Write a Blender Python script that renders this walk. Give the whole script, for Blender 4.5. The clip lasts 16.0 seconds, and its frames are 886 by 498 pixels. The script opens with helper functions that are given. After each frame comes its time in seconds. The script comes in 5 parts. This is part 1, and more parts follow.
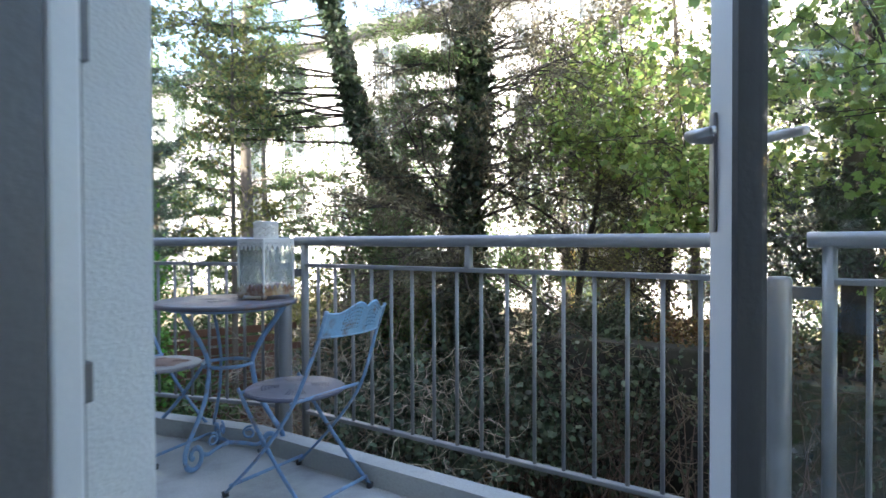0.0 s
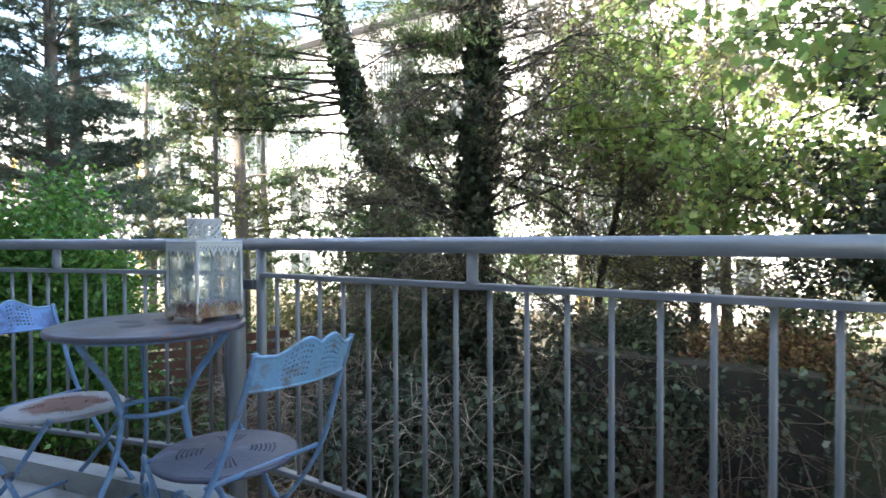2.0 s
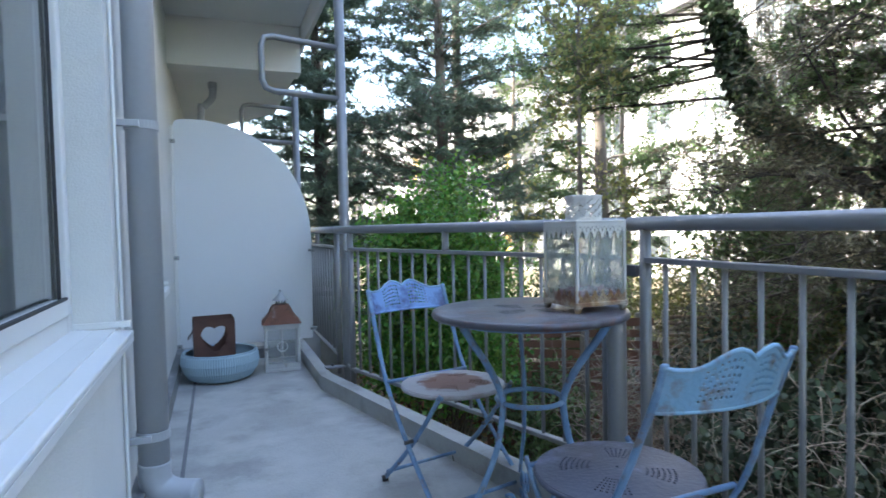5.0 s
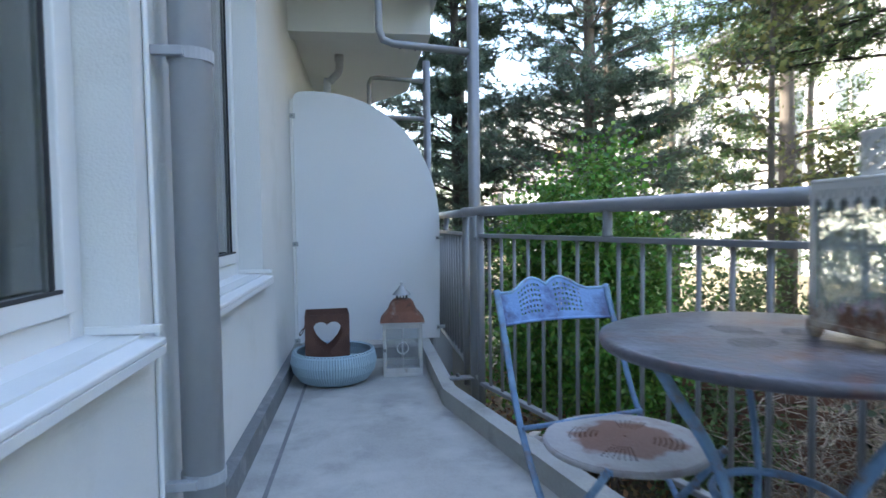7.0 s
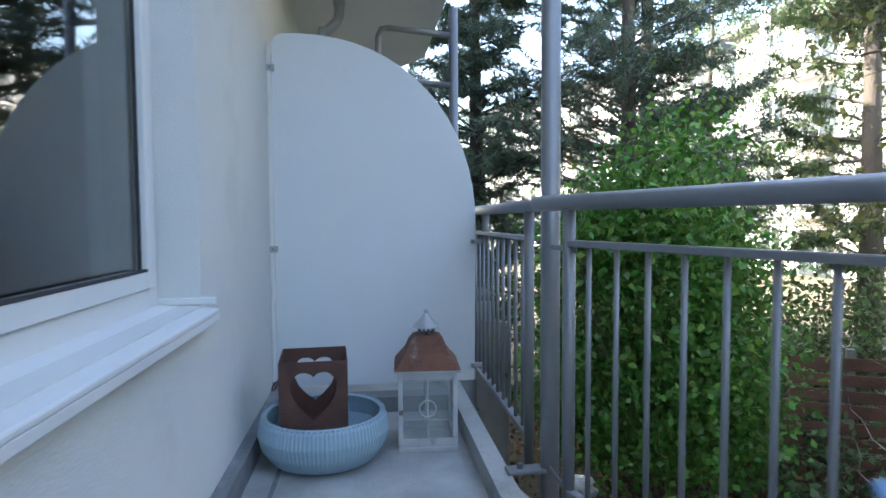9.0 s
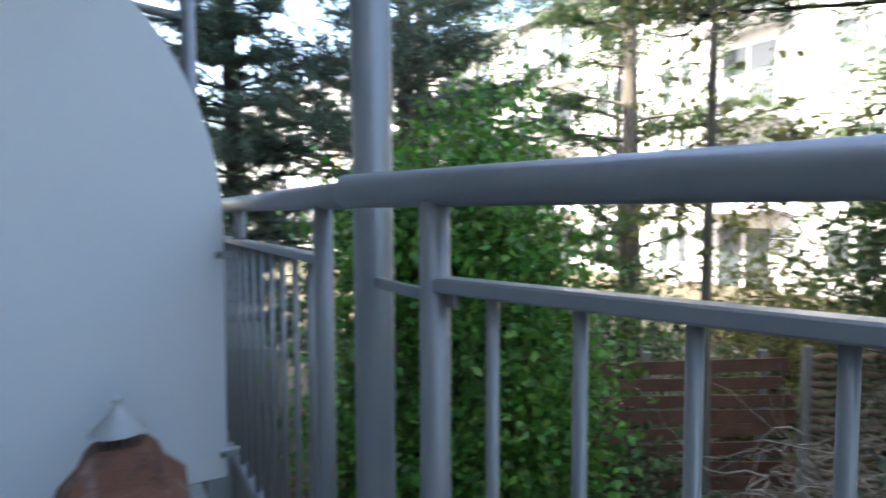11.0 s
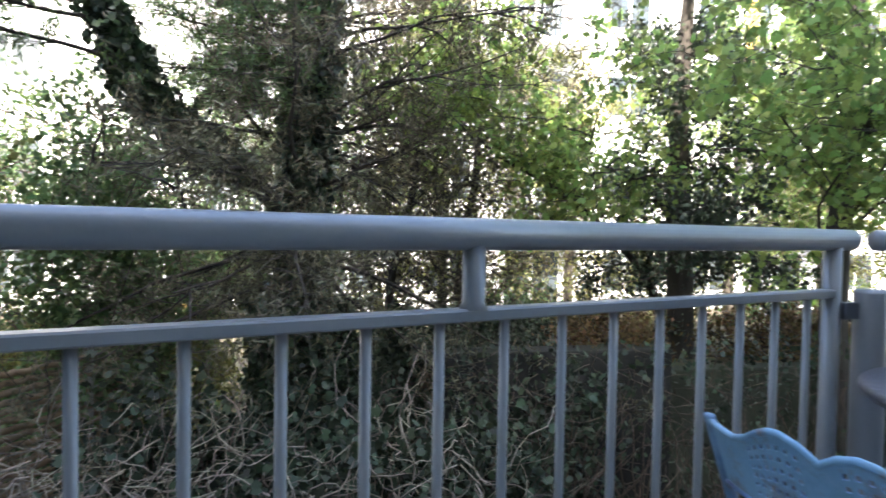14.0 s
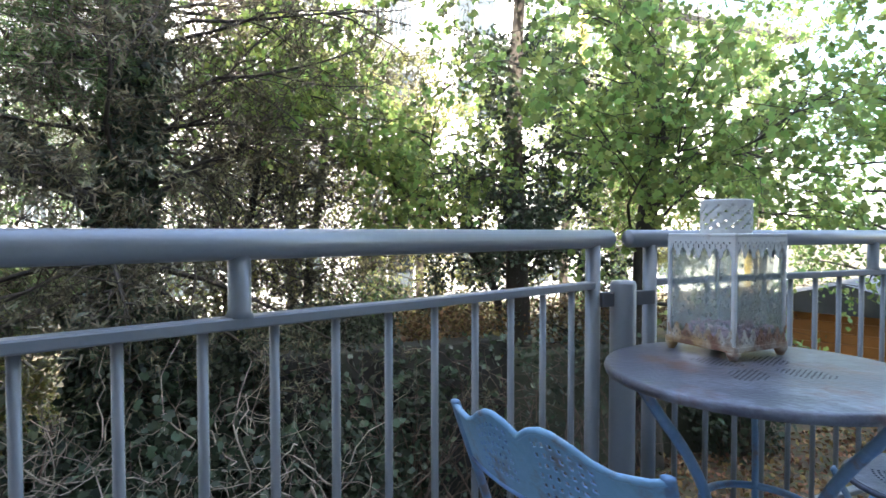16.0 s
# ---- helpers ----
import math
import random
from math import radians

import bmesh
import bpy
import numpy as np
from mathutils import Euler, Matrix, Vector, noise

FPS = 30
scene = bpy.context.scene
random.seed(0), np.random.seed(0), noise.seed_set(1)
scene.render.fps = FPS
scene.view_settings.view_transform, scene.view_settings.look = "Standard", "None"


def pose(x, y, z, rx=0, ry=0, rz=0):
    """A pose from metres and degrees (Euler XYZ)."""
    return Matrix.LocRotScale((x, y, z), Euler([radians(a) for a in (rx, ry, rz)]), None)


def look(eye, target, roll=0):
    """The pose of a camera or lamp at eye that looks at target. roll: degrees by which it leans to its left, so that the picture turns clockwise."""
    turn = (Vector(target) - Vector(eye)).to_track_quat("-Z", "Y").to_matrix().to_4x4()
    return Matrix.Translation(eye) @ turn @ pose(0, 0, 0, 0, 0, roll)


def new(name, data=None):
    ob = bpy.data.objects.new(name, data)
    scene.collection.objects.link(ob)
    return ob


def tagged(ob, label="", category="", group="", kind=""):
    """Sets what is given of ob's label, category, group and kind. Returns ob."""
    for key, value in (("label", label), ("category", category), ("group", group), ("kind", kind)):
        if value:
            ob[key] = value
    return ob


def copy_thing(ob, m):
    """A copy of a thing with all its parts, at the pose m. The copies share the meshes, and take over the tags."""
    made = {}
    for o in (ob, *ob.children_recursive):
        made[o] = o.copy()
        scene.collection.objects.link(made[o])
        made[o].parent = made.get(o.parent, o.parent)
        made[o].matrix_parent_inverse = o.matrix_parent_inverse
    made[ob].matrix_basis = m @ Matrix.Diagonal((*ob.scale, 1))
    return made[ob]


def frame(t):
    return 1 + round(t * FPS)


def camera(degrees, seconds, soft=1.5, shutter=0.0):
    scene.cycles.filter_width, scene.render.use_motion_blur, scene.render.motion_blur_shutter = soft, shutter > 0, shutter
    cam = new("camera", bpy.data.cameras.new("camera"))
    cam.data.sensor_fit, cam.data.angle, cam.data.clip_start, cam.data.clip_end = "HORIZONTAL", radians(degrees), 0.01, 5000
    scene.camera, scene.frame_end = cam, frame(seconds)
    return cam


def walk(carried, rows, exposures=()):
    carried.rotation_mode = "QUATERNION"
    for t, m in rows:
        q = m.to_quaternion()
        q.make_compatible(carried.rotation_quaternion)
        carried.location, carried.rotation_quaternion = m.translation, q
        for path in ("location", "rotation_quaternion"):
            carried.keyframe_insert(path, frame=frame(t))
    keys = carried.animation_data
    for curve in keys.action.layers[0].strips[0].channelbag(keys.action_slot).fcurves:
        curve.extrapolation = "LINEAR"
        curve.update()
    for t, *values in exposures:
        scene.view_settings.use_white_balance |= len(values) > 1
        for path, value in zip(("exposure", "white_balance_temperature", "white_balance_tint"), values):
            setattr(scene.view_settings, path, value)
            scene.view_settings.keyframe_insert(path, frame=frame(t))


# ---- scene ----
cam = camera(74.0, 16.0, 1.5, 0.5)
# seconds, x, y, z, yaw, pitch, roll
PATH = [
    (0.0, -0.395, 0.014, 1.036, -55.68, -0.86, 0.22),
    (0.5, -0.217, 0.111, 1.034, -57.03, -0.94, 0.42),
    (1.0, -0.023, 0.176, 1.040, -56.55, -0.68, 0.12),
    (1.5, 0.151, 0.274, 1.041, -55.61, -0.85, 0.26),
    (2.0, 0.247, 0.389, 1.051, -54.70, -0.97, 0.22),
    (2.5, 0.315, 0.489, 1.038, -50.07, -1.18, 0.54),
    (3.0, 0.380, 0.564, 1.038, -40.55, -1.14, 0.86),
    (3.5, 0.382, 0.595, 1.033, -34.16, -1.17, 0.65),
    (4.0, 0.356, 0.626, 1.043, -29.54, -1.62, 0.89),
    (6.5, 0.531, 1.191, 0.993, -10.40, -2.43, 0.83),
    (7.0, 0.597, 1.480, 0.978, -7.55, -2.62, 0.80),
    (7.5, 0.617, 1.818, 0.989, -5.93, -2.80, 0.98),
    (8.0, 0.576, 2.118, 0.981, -5.96, -2.84, 0.67),
    (10.5, 0.705, 3.669, 0.983, -19.34, -3.48, 0.13),
    (11.0, 0.827, 3.858, 0.999, -29.57, -3.53, 0.26),
    (11.5, 0.860, 3.960, 0.992, -45.72, -3.78, -0.33),
    (12.0, 0.809, 3.985, 1.010, -67.46, -3.45, -0.72),
    (12.5, 0.745, 4.000, 1.013, -82.63, -3.63, -1.54),
    (13.0, 0.688, 3.954, 1.023, -92.42, -2.70, -1.19),
    (13.5, 0.636, 3.874, 1.033, -96.73, -2.18, -0.99),
    (14.0, 0.593, 3.809, 1.034, -100.98, -1.62, -0.99),
    (14.5, 0.553, 3.760, 1.042, -105.24, -1.46, -0.53),
    (15.0, 0.531, 3.738, 1.041, -109.34, -1.43, -0.34),
    (15.5, 0.514, 3.711, 1.046, -112.66, -1.45, -0.24),
    (16.0, 0.488, 3.677, 1.053, -114.50, -1.71, 0.03),
]
walk(cam, [(t, pose(x, y, z, 90 + p, r, w)) for t, x, y, z, w, p, r in PATH],
     [(0.0, 3.57), (4.0, 3.57), (6.5, 3.47), (8.0, 3.58), (11.0, 3.42), (13.0, 3.52), (16.0, 3.74)])

# ---- light ----
SUN_EL, SUN_AZ = radians(40), radians(105)      # the sun stands behind the house, so the balcony lies in shade
world = bpy.data.worlds.new("world")
scene.world = world
world.use_nodes = True
wn = world.node_tree
sky = wn.nodes.new("ShaderNodeTexSky")
sky.sky_type = 'NISHITA'
sky.sun_disc = False
sky.sun_elevation = SUN_EL
sky.sun_rotation = radians(-75)
sky.air_density, sky.dust_density, sky.ozone_density = 1.0, 2.8, 1.0
wn.links.new(sky.outputs[0], wn.nodes["Background"].inputs[0])
wn.nodes["Background"].inputs[1].default_value = 0.12
sun = new("sun", bpy.data.lights.new("sun", "SUN"))
sun.data.energy, sun.data.angle, sun.data.color = 2.3, radians(0.5), (1.0, 0.94, 0.84)
sun.matrix_world = look((-math.cos(SUN_EL) * math.sin(SUN_AZ) * 60, -math.cos(SUN_EL) * math.cos(SUN_AZ) * 60, math.sin(SUN_EL) * 60), (0, 0, 0))


# ---- materials ----
def material(name, base, rough=0.6, metal=0.0, var=0.12, scale=6.0, fine=60.0, bump=0.15, spec=0.5,
             spots=None, spot_scale=5.0, spot_size=0.55, spot_soft=0.08, spots2=None, island=0.0, transl=0.0, streak=0.0):
    """A surface with coarse and fine tone, bump, and up to two kinds of worn patches."""
    m = bpy.data.materials.new(name)
    m.use_nodes = True
    nt = m.node_tree
    n, l = nt.nodes, nt.links
    b = n["Principled BSDF"]
    co = n.new("ShaderNodeTexCoord")
    mp = n.new("ShaderNodeMapping")
    l.new(co.outputs["Object"], mp.inputs[0])
    if streak:
        mp.inputs["Scale"].default_value = (1, 1, streak)
    big, small = n.new("ShaderNodeTexNoise"), n.new("ShaderNodeTexNoise")
    for tex, s in ((big, scale), (small, fine)):
        tex.inputs["Scale"].default_value = s
        tex.inputs["Detail"].default_value = 5
        l.new(mp.outputs[0], tex.inputs["Vector"])
    add = n.new("ShaderNodeMath")
    add.operation = 'ADD'
    l.new(big.outputs["Fac"], add.inputs[0])
    half = n.new("ShaderNodeMath")
    half.operation = 'MULTIPLY'
    half.inputs[1].default_value = 0.5
    l.new(small.outputs["Fac"], half.inputs[0])
    l.new(half.outputs[0], add.inputs[1])
    ramp = n.new("ShaderNodeMapRange")
    ramp.inputs["From Min"].default_value, ramp.inputs["From Max"].default_value = 0.45, 1.05
    ramp.inputs["To Min"].default_value, ramp.inputs["To Max"].default_value = 1 - var, 1 + var
    l.new(add.outputs[0], ramp.inputs["Value"])
    hsv = n.new("ShaderNodeHueSaturation")
    hsv.inputs["Color"].default_value = (*base, 1)
    l.new(ramp.outputs[0], hsv.inputs["Value"])
    col = hsv.outputs[0]
    if island:
        geo = n.new("ShaderNodeNewGeometry")
        vr = n.new("ShaderNodeMapRange")
        vr.inputs["To Min"].default_value, vr.inputs["To Max"].default_value = 1 - island, 1 + island
        l.new(geo.outputs["Random Per Island"], vr.inputs["Value"])
        h2 = n.new("ShaderNodeHueSaturation")
        l.new(col, h2.inputs["Color"])
        l.new(vr.outputs[0], h2.inputs["Value"])
        hr = n.new("ShaderNodeMapRange")
        hr.inputs["To Min"].default_value, hr.inputs["To Max"].default_value = 0.5 - island * 0.08, 0.5 + island * 0.05
        mul = n.new("ShaderNodeMath")
        mul.operation = 'FRACT'
        m7 = n.new("ShaderNodeMath")
        m7.operation = 'MULTIPLY'
        m7.inputs[1].default_value = 7.31
        l.new(geo.outputs["Random Per Island"], m7.inputs[0])
        l.new(m7.outputs[0], mul.inputs[0])
        l.new(mul.outputs[0], hr.inputs["Value"])
        l.new(hr.outputs[0], h2.inputs["Hue"])
        col = h2.outputs[0]
    for k, sp in enumerate((spots, spots2)):
        if not sp:
            continue
        tex = n.new("ShaderNodeTexNoise")
        tex.inputs["Scale"].default_value = spot_scale * (1 + 0.6 * k)
        tex.inputs["Detail"].default_value = 8
        tex.inputs["Roughness"].default_value = 0.65
        sh = n.new("ShaderNodeMapping")
        sh.inputs["Location"].default_value = (3.1 * k + 0.7, 1.7 * k, 0.3)
        l.new(mp.outputs[0], sh.inputs[0])
        l.new(sh.outputs[0], tex.inputs["Vector"])
        mr = n.new("ShaderNodeMapRange")
        mr.inputs["From Min"].default_value, mr.inputs["From Max"].default_value = spot_size - spot_soft, spot_size + spot_soft
        l.new(tex.outputs["Fac"], mr.inputs["Value"])
        mx = n.new("ShaderNodeMix")
        mx.data_type = 'RGBA'
        l.new(mr.outputs[0], mx.inputs["Factor"])
        l.new(col, mx.inputs["A"])
        mx.inputs["B"].default_value = (*sp, 1)
        col = mx.outputs["Result"]
    l.new(col, b.inputs["Base Color"])
    b.inputs["Roughness"].default_value = rough
    b.inputs["Metallic"].default_value = metal
    b.inputs["Specular IOR Level"].default_value = spec
    if bump:
        bp = n.new("ShaderNodeBump")
        bp.inputs["Strength"].default_value = bump
        bp.inputs["Distance"].default_value = 0.01
        l.new(small.outputs["Fac"], bp.inputs["Height"])
        l.new(bp.outputs[0], b.inputs["Normal"])
    if transl:
        tr = n.new("ShaderNodeBsdfTranslucent")
        l.new(col, tr.inputs["Color"])
        mixs = n.new("ShaderNodeMixShader")
        mixs.inputs[0].default_value = transl
        l.new(b.outputs[0], mixs.inputs[1])
        l.new(tr.outputs[0], mixs.inputs[2])
        l.new(mixs.outputs[0], n["Material Output"].inputs["Surface"])
    return m


def glass_material(name, tint=(1, 1, 1), haze=0.0, gloss=1.0):
    m = bpy.data.materials.new(name)
    m.use_nodes = True
    nt = m.node_tree
    n, l = nt.nodes, nt.links
    tr, gl = n.new("ShaderNodeBsdfTransparent"), n.new("ShaderNodeBsdfGlossy")
    tr.inputs[0].default_value = (*tint, 1)
    gl.inputs["Roughness"].default_value = 0.02
    fr = n.new("ShaderNodeLayerWeight")
    f5 = n.new("ShaderNodeMath")
    f5.operation = 'POWER'
    f5.inputs[1].default_value = 4.0
    l.new(fr.outputs["Facing"], f5.inputs[0])
    f2 = n.new("ShaderNodeMath")
    f2.operation = 'MULTIPLY_ADD'
    f2.use_clamp = True
    f2.inputs[1].default_value = 0.8 * gloss
    f2.inputs[2].default_value = 0.045 * gloss
    l.new(f5.outputs[0], f2.inputs[0])
    mx = n.new("ShaderNodeMixShader")
    l.new(f2.outputs[0], mx.inputs[0])
    l.new(tr.outputs[0], mx.inputs[1])
    l.new(gl.outputs[0], mx.inputs[2])
    out = mx.outputs[0]
    if haze:
        df = n.new("ShaderNodeBsdfDiffuse")
        df.inputs[0].default_value = (0.5, 0.52, 0.5, 1)
        tx = n.new("ShaderNodeTexNoise")
        tx.inputs["Scale"].default_value = 14
        tx.inputs["Detail"].default_value = 6
        mr = n.new("ShaderNodeMapRange")
        mr.inputs["From Min"].default_value, mr.inputs["From Max"].default_value = 0.3, 0.75
        mr.inputs["To Min"].default_value, mr.inputs["To Max"].default_value = haze * 0.4, haze * 1.6
        l.new(tx.outputs["Fac"], mr.inputs["Value"])
        m2 = n.new("ShaderNodeMixShader")
        l.new(mr.outputs[0], m2.inputs[0])
        l.new(out, m2.inputs[1])
        l.new(df.outputs[0], m2.inputs[2])
        out = m2.outputs[0]
    l.new(out, n["Material Output"].inputs["Surface"])
    return m


M_STUCCO = material("white_stucco", (0.62, 0.62, 0.60), 0.85, var=0.05, scale=1.5, fine=160, bump=0.25, spots=(0.54, 0.54, 0.51), spot_scale=2.2, spot_size=0.66, spot_soft=0.12)
M_FRAME = material("white_window_paint", (0.68, 0.68, 0.67), 0.35, var=0.03, scale=3, fine=90, bump=0.04)
M_SOFFIT = material("soffit_paint", (0.66, 0.66, 0.62), 0.85, var=0.06, scale=1.2, fine=120, bump=0.15)
M_CONCRETE = material("worn_concrete", (0.35, 0.35, 0.335), 0.75, var=0.2, scale=1.8, fine=90, bump=0.3, spots=(0.25, 0.25, 0.24), spot_scale=2.2, spot_size=0.57, spot_soft=0.10, spots2=(0.42, 0.42, 0.40))
M_PLINTH = material("grey_plinth_tar", (0.16, 0.165, 0.17), 0.8, var=0.2, scale=4, fine=60, bump=0.5, spots=(0.27, 0.27, 0.27), spot_scale=7, spot_size=0.62)
M_KERB = material("weathered_kerb", (0.36, 0.36, 0.34), 0.85, var=0.16, scale=3, fine=80, bump=0.35, spots=(0.25, 0.25, 0.23), spot_scale=4, spot_size=0.58)
M_STEEL = material("grey_painted_steel", (0.225, 0.228, 0.236), 0.34, metal=0.25, var=0.07, scale=4, fine=70, bump=0.06, spots=(0.25, 0.26, 0.27), spot_scale=9, spot_size=0.68)
M_DARKSTEEL = material("dark_steel", (0.12, 0.12, 0.125), 0.5, metal=0.4, var=0.1)
M_PVC = material("grey_pvc_pipe", (0.345, 0.36, 0.38), 0.42, var=0.06, scale=3, fine=50, bump=0.05, spots=(0.36, 0.37, 0.38), spot_scale=6, spot_size=0.66)
M_PANEL = material("white_panel", (0.72, 0.74, 0.76), 0.4, var=0.025, scale=1.2, fine=60, bump=0.03, transl=0.2)
M_BLUE = material("worn_blue_paint", (0.21, 0.385, 0.54), 0.45, var=0.16, scale=9, fine=120, bump=0.15, spots=(0.27, 0.42, 0.56), spot_scale=13, spot_size=0.6, spots2=(0.20, 0.17, 0.16))
# the worn blue paint again, darkened: shade on the legs is in the colour
M_BLUESHADED = material("shaded_worn_blue_paint", (0.13, 0.235, 0.38), 0.45, var=0.18, scale=9, fine=120, bump=0.15, spots=(0.22, 0.34, 0.48), spot_scale=13, spot_size=0.6, spots2=(0.17, 0.15, 0.15))
M_BLUEDK = material("worn_dark_blue_paint", (0.10, 0.18, 0.37), 0.45, var=0.2, scale=9, fine=120, bump=0.2, spots=(0.07, 0.08, 0.17), spot_scale=6, spot_size=0.47, spots2=(0.18, 0.32, 0.58))
M_TABLE = material("worn_table_paint", (0.085, 0.080, 0.095), 0.32, var=0.25, scale=6, fine=90, bump=0.25, spots=(0.22, 0.23, 0.27), spot_scale=5, spot_size=0.60, spots2=(0.13, 0.055, 0.04))
M_SEATBLUE = material("faded_seat_paint", (0.06, 0.065, 0.09), 0.42, var=0.2, scale=6, fine=90, bump=0.2, spots=(0.15, 0.16, 0.22), spot_scale=6, spot_size=0.6)
M_SEATRUST = material("pale_seat_paint", (0.33, 0.32, 0.32), 0.5, var=0.12, scale=7, fine=90, bump=0.2, spots=(0.24, 0.18, 0.15), spot_scale=8, spot_size=0.63)


def rust_patch(m, colour, radius):
    """Adds one ragged rusty patch round the middle of a seat."""
    n, l = m.node_tree.nodes, m.node_tree.links
    b = n["Principled BSDF"]
    old = b.inputs["Base Color"].links[0].from_socket
    co = n.new("ShaderNodeTexCoord")
    flat = n.new("ShaderNodeVectorMath")
    flat.operation = 'MULTIPLY'
    flat.inputs[1].default_value = (1, 1, 0)
    l.new(co.outputs["Object"], flat.inputs[0])
    far = n.new("ShaderNodeVectorMath")
    far.operation = 'LENGTH'
    l.new(flat.outputs[0], far.inputs[0])
    tex = n.new("ShaderNodeTexNoise")
    tex.inputs["Scale"].default_value = 16
    tex.inputs["Detail"].default_value = 6
    l.new(co.outputs["Object"], tex.inputs["Vector"])
    add = n.new("ShaderNodeMath")
    add.operation = 'MULTIPLY_ADD'
    add.inputs[1].default_value = 0.12
    l.new(tex.outputs["Fac"], add.inputs[0])
    l.new(far.outputs["Value"], add.inputs[2])
    mr = n.new("ShaderNodeMapRange")
    mr.inputs["From Min"].default_value, mr.inputs["From Max"].default_value = radius + 0.075, radius + 0.05
    l.new(add.outputs[0], mr.inputs["Value"])
    mx = n.new("ShaderNodeMix")
    mx.data_type = 'RGBA'
    l.new(mr.outputs[0], mx.inputs["Factor"])
    l.new(old, mx.inputs["A"])
    mx.inputs["B"].default_value = (*colour, 1)
    l.new(mx.outputs["Result"], b.inputs["Base Color"])


rust_patch(M_SEATRUST, (0.17, 0.075, 0.045), 0.125)
M_RUST = material("rusted_iron", (0.155, 0.062, 0.036), 0.8, var=0.3, scale=8, fine=120, bump=0.4, spots=(0.32, 0.28, 0.25), spot_scale=9, spot_size=0.62, spots2=(0.07, 0.035, 0.025))
M_RUSTDK = material("dark_rusted_sheet", (0.085, 0.038, 0.027), 0.75, var=0.25, scale=8, fine=120, bump=0.3)
M_WORNWHITE = material("worn_white_metal", (0.62, 0.60, 0.56), 0.6, var=0.1, scale=9, fine=110, bump=0.2, spots=(0.36, 0.22, 0.13), spot_scale=10, spot_size=0.67)
M_GREYWHITE = material("worn_grey_white_wood", (0.44, 0.44, 0.43), 0.65, var=0.14, scale=9, fine=110, bump=0.2, spots=(0.26, 0.22, 0.19), spot_scale=12, spot_size=0.62)
M_RUSTYWHITE = material("rusty_white_metal", (0.55, 0.50, 0.42), 0.65, var=0.12, scale=9, fine=110, bump=0.25, spots=(0.42, 0.25, 0.09), spot_scale=9, spot_size=0.5, spots2=(0.2, 0.09, 0.05))
M_ZINC = material("grey_zinc", (0.33, 0.34, 0.34), 0.5, metal=0.3, var=0.12)
M_BOWL = material("pale_blue_ceramic", (0.27, 0.37, 0.43), 0.5, var=0.08, scale=5, fine=80, bump=0.1)
M_PINK = material("pink_petals", (0.72, 0.40, 0.50), 0.7, var=0.2, island=0.35)
M_GLASS = glass_material("clear_glass")
M_WINGLASS = glass_material("window_glass", (0.78, 0.80, 0.78), gloss=1.6)
M_DOORGLASS = glass_material("door_glass", (0.97, 0.98, 0.97), gloss=0.7)
M_DIRTYGLASS = glass_material("dusty_glass", (0.93, 0.95, 0.92), haze=0.30)
M_LANTERNGLASS = glass_material("thinly_dusty_glass", (0.95, 0.96, 0.96), haze=0.09)
M_CURTAIN = material("grey_curtain", (0.30, 0.29, 0.27), 0.9, var=0.08, scale=3, fine=140, bump=0.1)
M_INWALL = material("plain_inside_wall", (0.5, 0.48, 0.45), 0.9, var=0.04)
M_WOODFLOOR = material("oak_floor", (0.25, 0.17, 0.10), 0.5, var=0.25, scale=3, fine=40)
M_BLACK = material("black_rubber", (0.03, 0.03, 0.032), 0.6, var=0.1)
M_HANDLE = material("brushed_handle", (0.42, 0.41, 0.40), 0.35, metal=0.8, var=0.05)
M_GROUND = material("leaf_litter_soil", (0.085, 0.062, 0.042), 0.95, var=0.45, scale=2.2, fine=28, bump=0.9, spots=(0.17, 0.12, 0.07), spot_scale=5, spot_size=0.55, spots2=(0.07, 0.085, 0.03))
M_LITTER = material("fallen_leaves", (0.26, 0.165, 0.07), 0.8, var=0.2, island=0.6)
M_BARK = material("dark_bark", (0.055, 0.045, 0.036), 0.95, var=0.35, scale=6, fine=40, bump=0.9, streak=0.35)
M_BARKLT = material("grey_bark", (0.15, 0.125, 0.10), 0.9, var=0.3, scale=6, fine=40, bump=0.7, streak=0.35)
M_TWIG = material("brown_twigs", (0.12, 0.09, 0.065), 0.9, var=0.3, scale=5, fine=40, bump=0.2, island=0.4)
M_BRAMBLE = material("pale_bramble_stems", (0.29, 0.245, 0.185), 0.85, var=0.3, scale=5, fine=40, bump=0.2, island=0.5)
M_IVY = material("ivy_leaves", (0.04, 0.065, 0.032), 0.38, var=0.15, island=0.6, transl=0.12)
M_HEDGE = material("hedge_leaves", (0.042, 0.062, 0.032), 0.55, var=0.15, island=0.65, transl=0.15)
M_MAPLE = material("fresh_green_leaves", (0.23, 0.33, 0.095), 0.5, var=0.15, island=0.5, transl=0.6)
M_YELLOW = material("yellow_green_leaves", (0.24, 0.25, 0.08), 0.5, var=0.15, island=0.5, transl=0.45)
M_LAUREL = material("laurel_leaves", (0.10, 0.25, 0.04), 0.4, var=0.15, island=0.5, transl=0.35)
M_PINE = material("dark_needles", (0.10, 0.15, 0.10), 0.6, var=0.2, island=0.5, transl=0.3)
M_BROWNPINE = material("brown_needles", (0.135, 0.125, 0.07), 0.7, var=0.2, island=0.5, transl=0.2)
M_CEDAR = material("green_cedar_needles", (0.115, 0.18, 0.065), 0.6, var=0.2, island=0.5, transl=0.35)
M_BUILD = material("white_facade_render", (0.62, 0.61, 0.60), 0.85, var=0.04, scale=0.4, fine=8, bump=0.1)
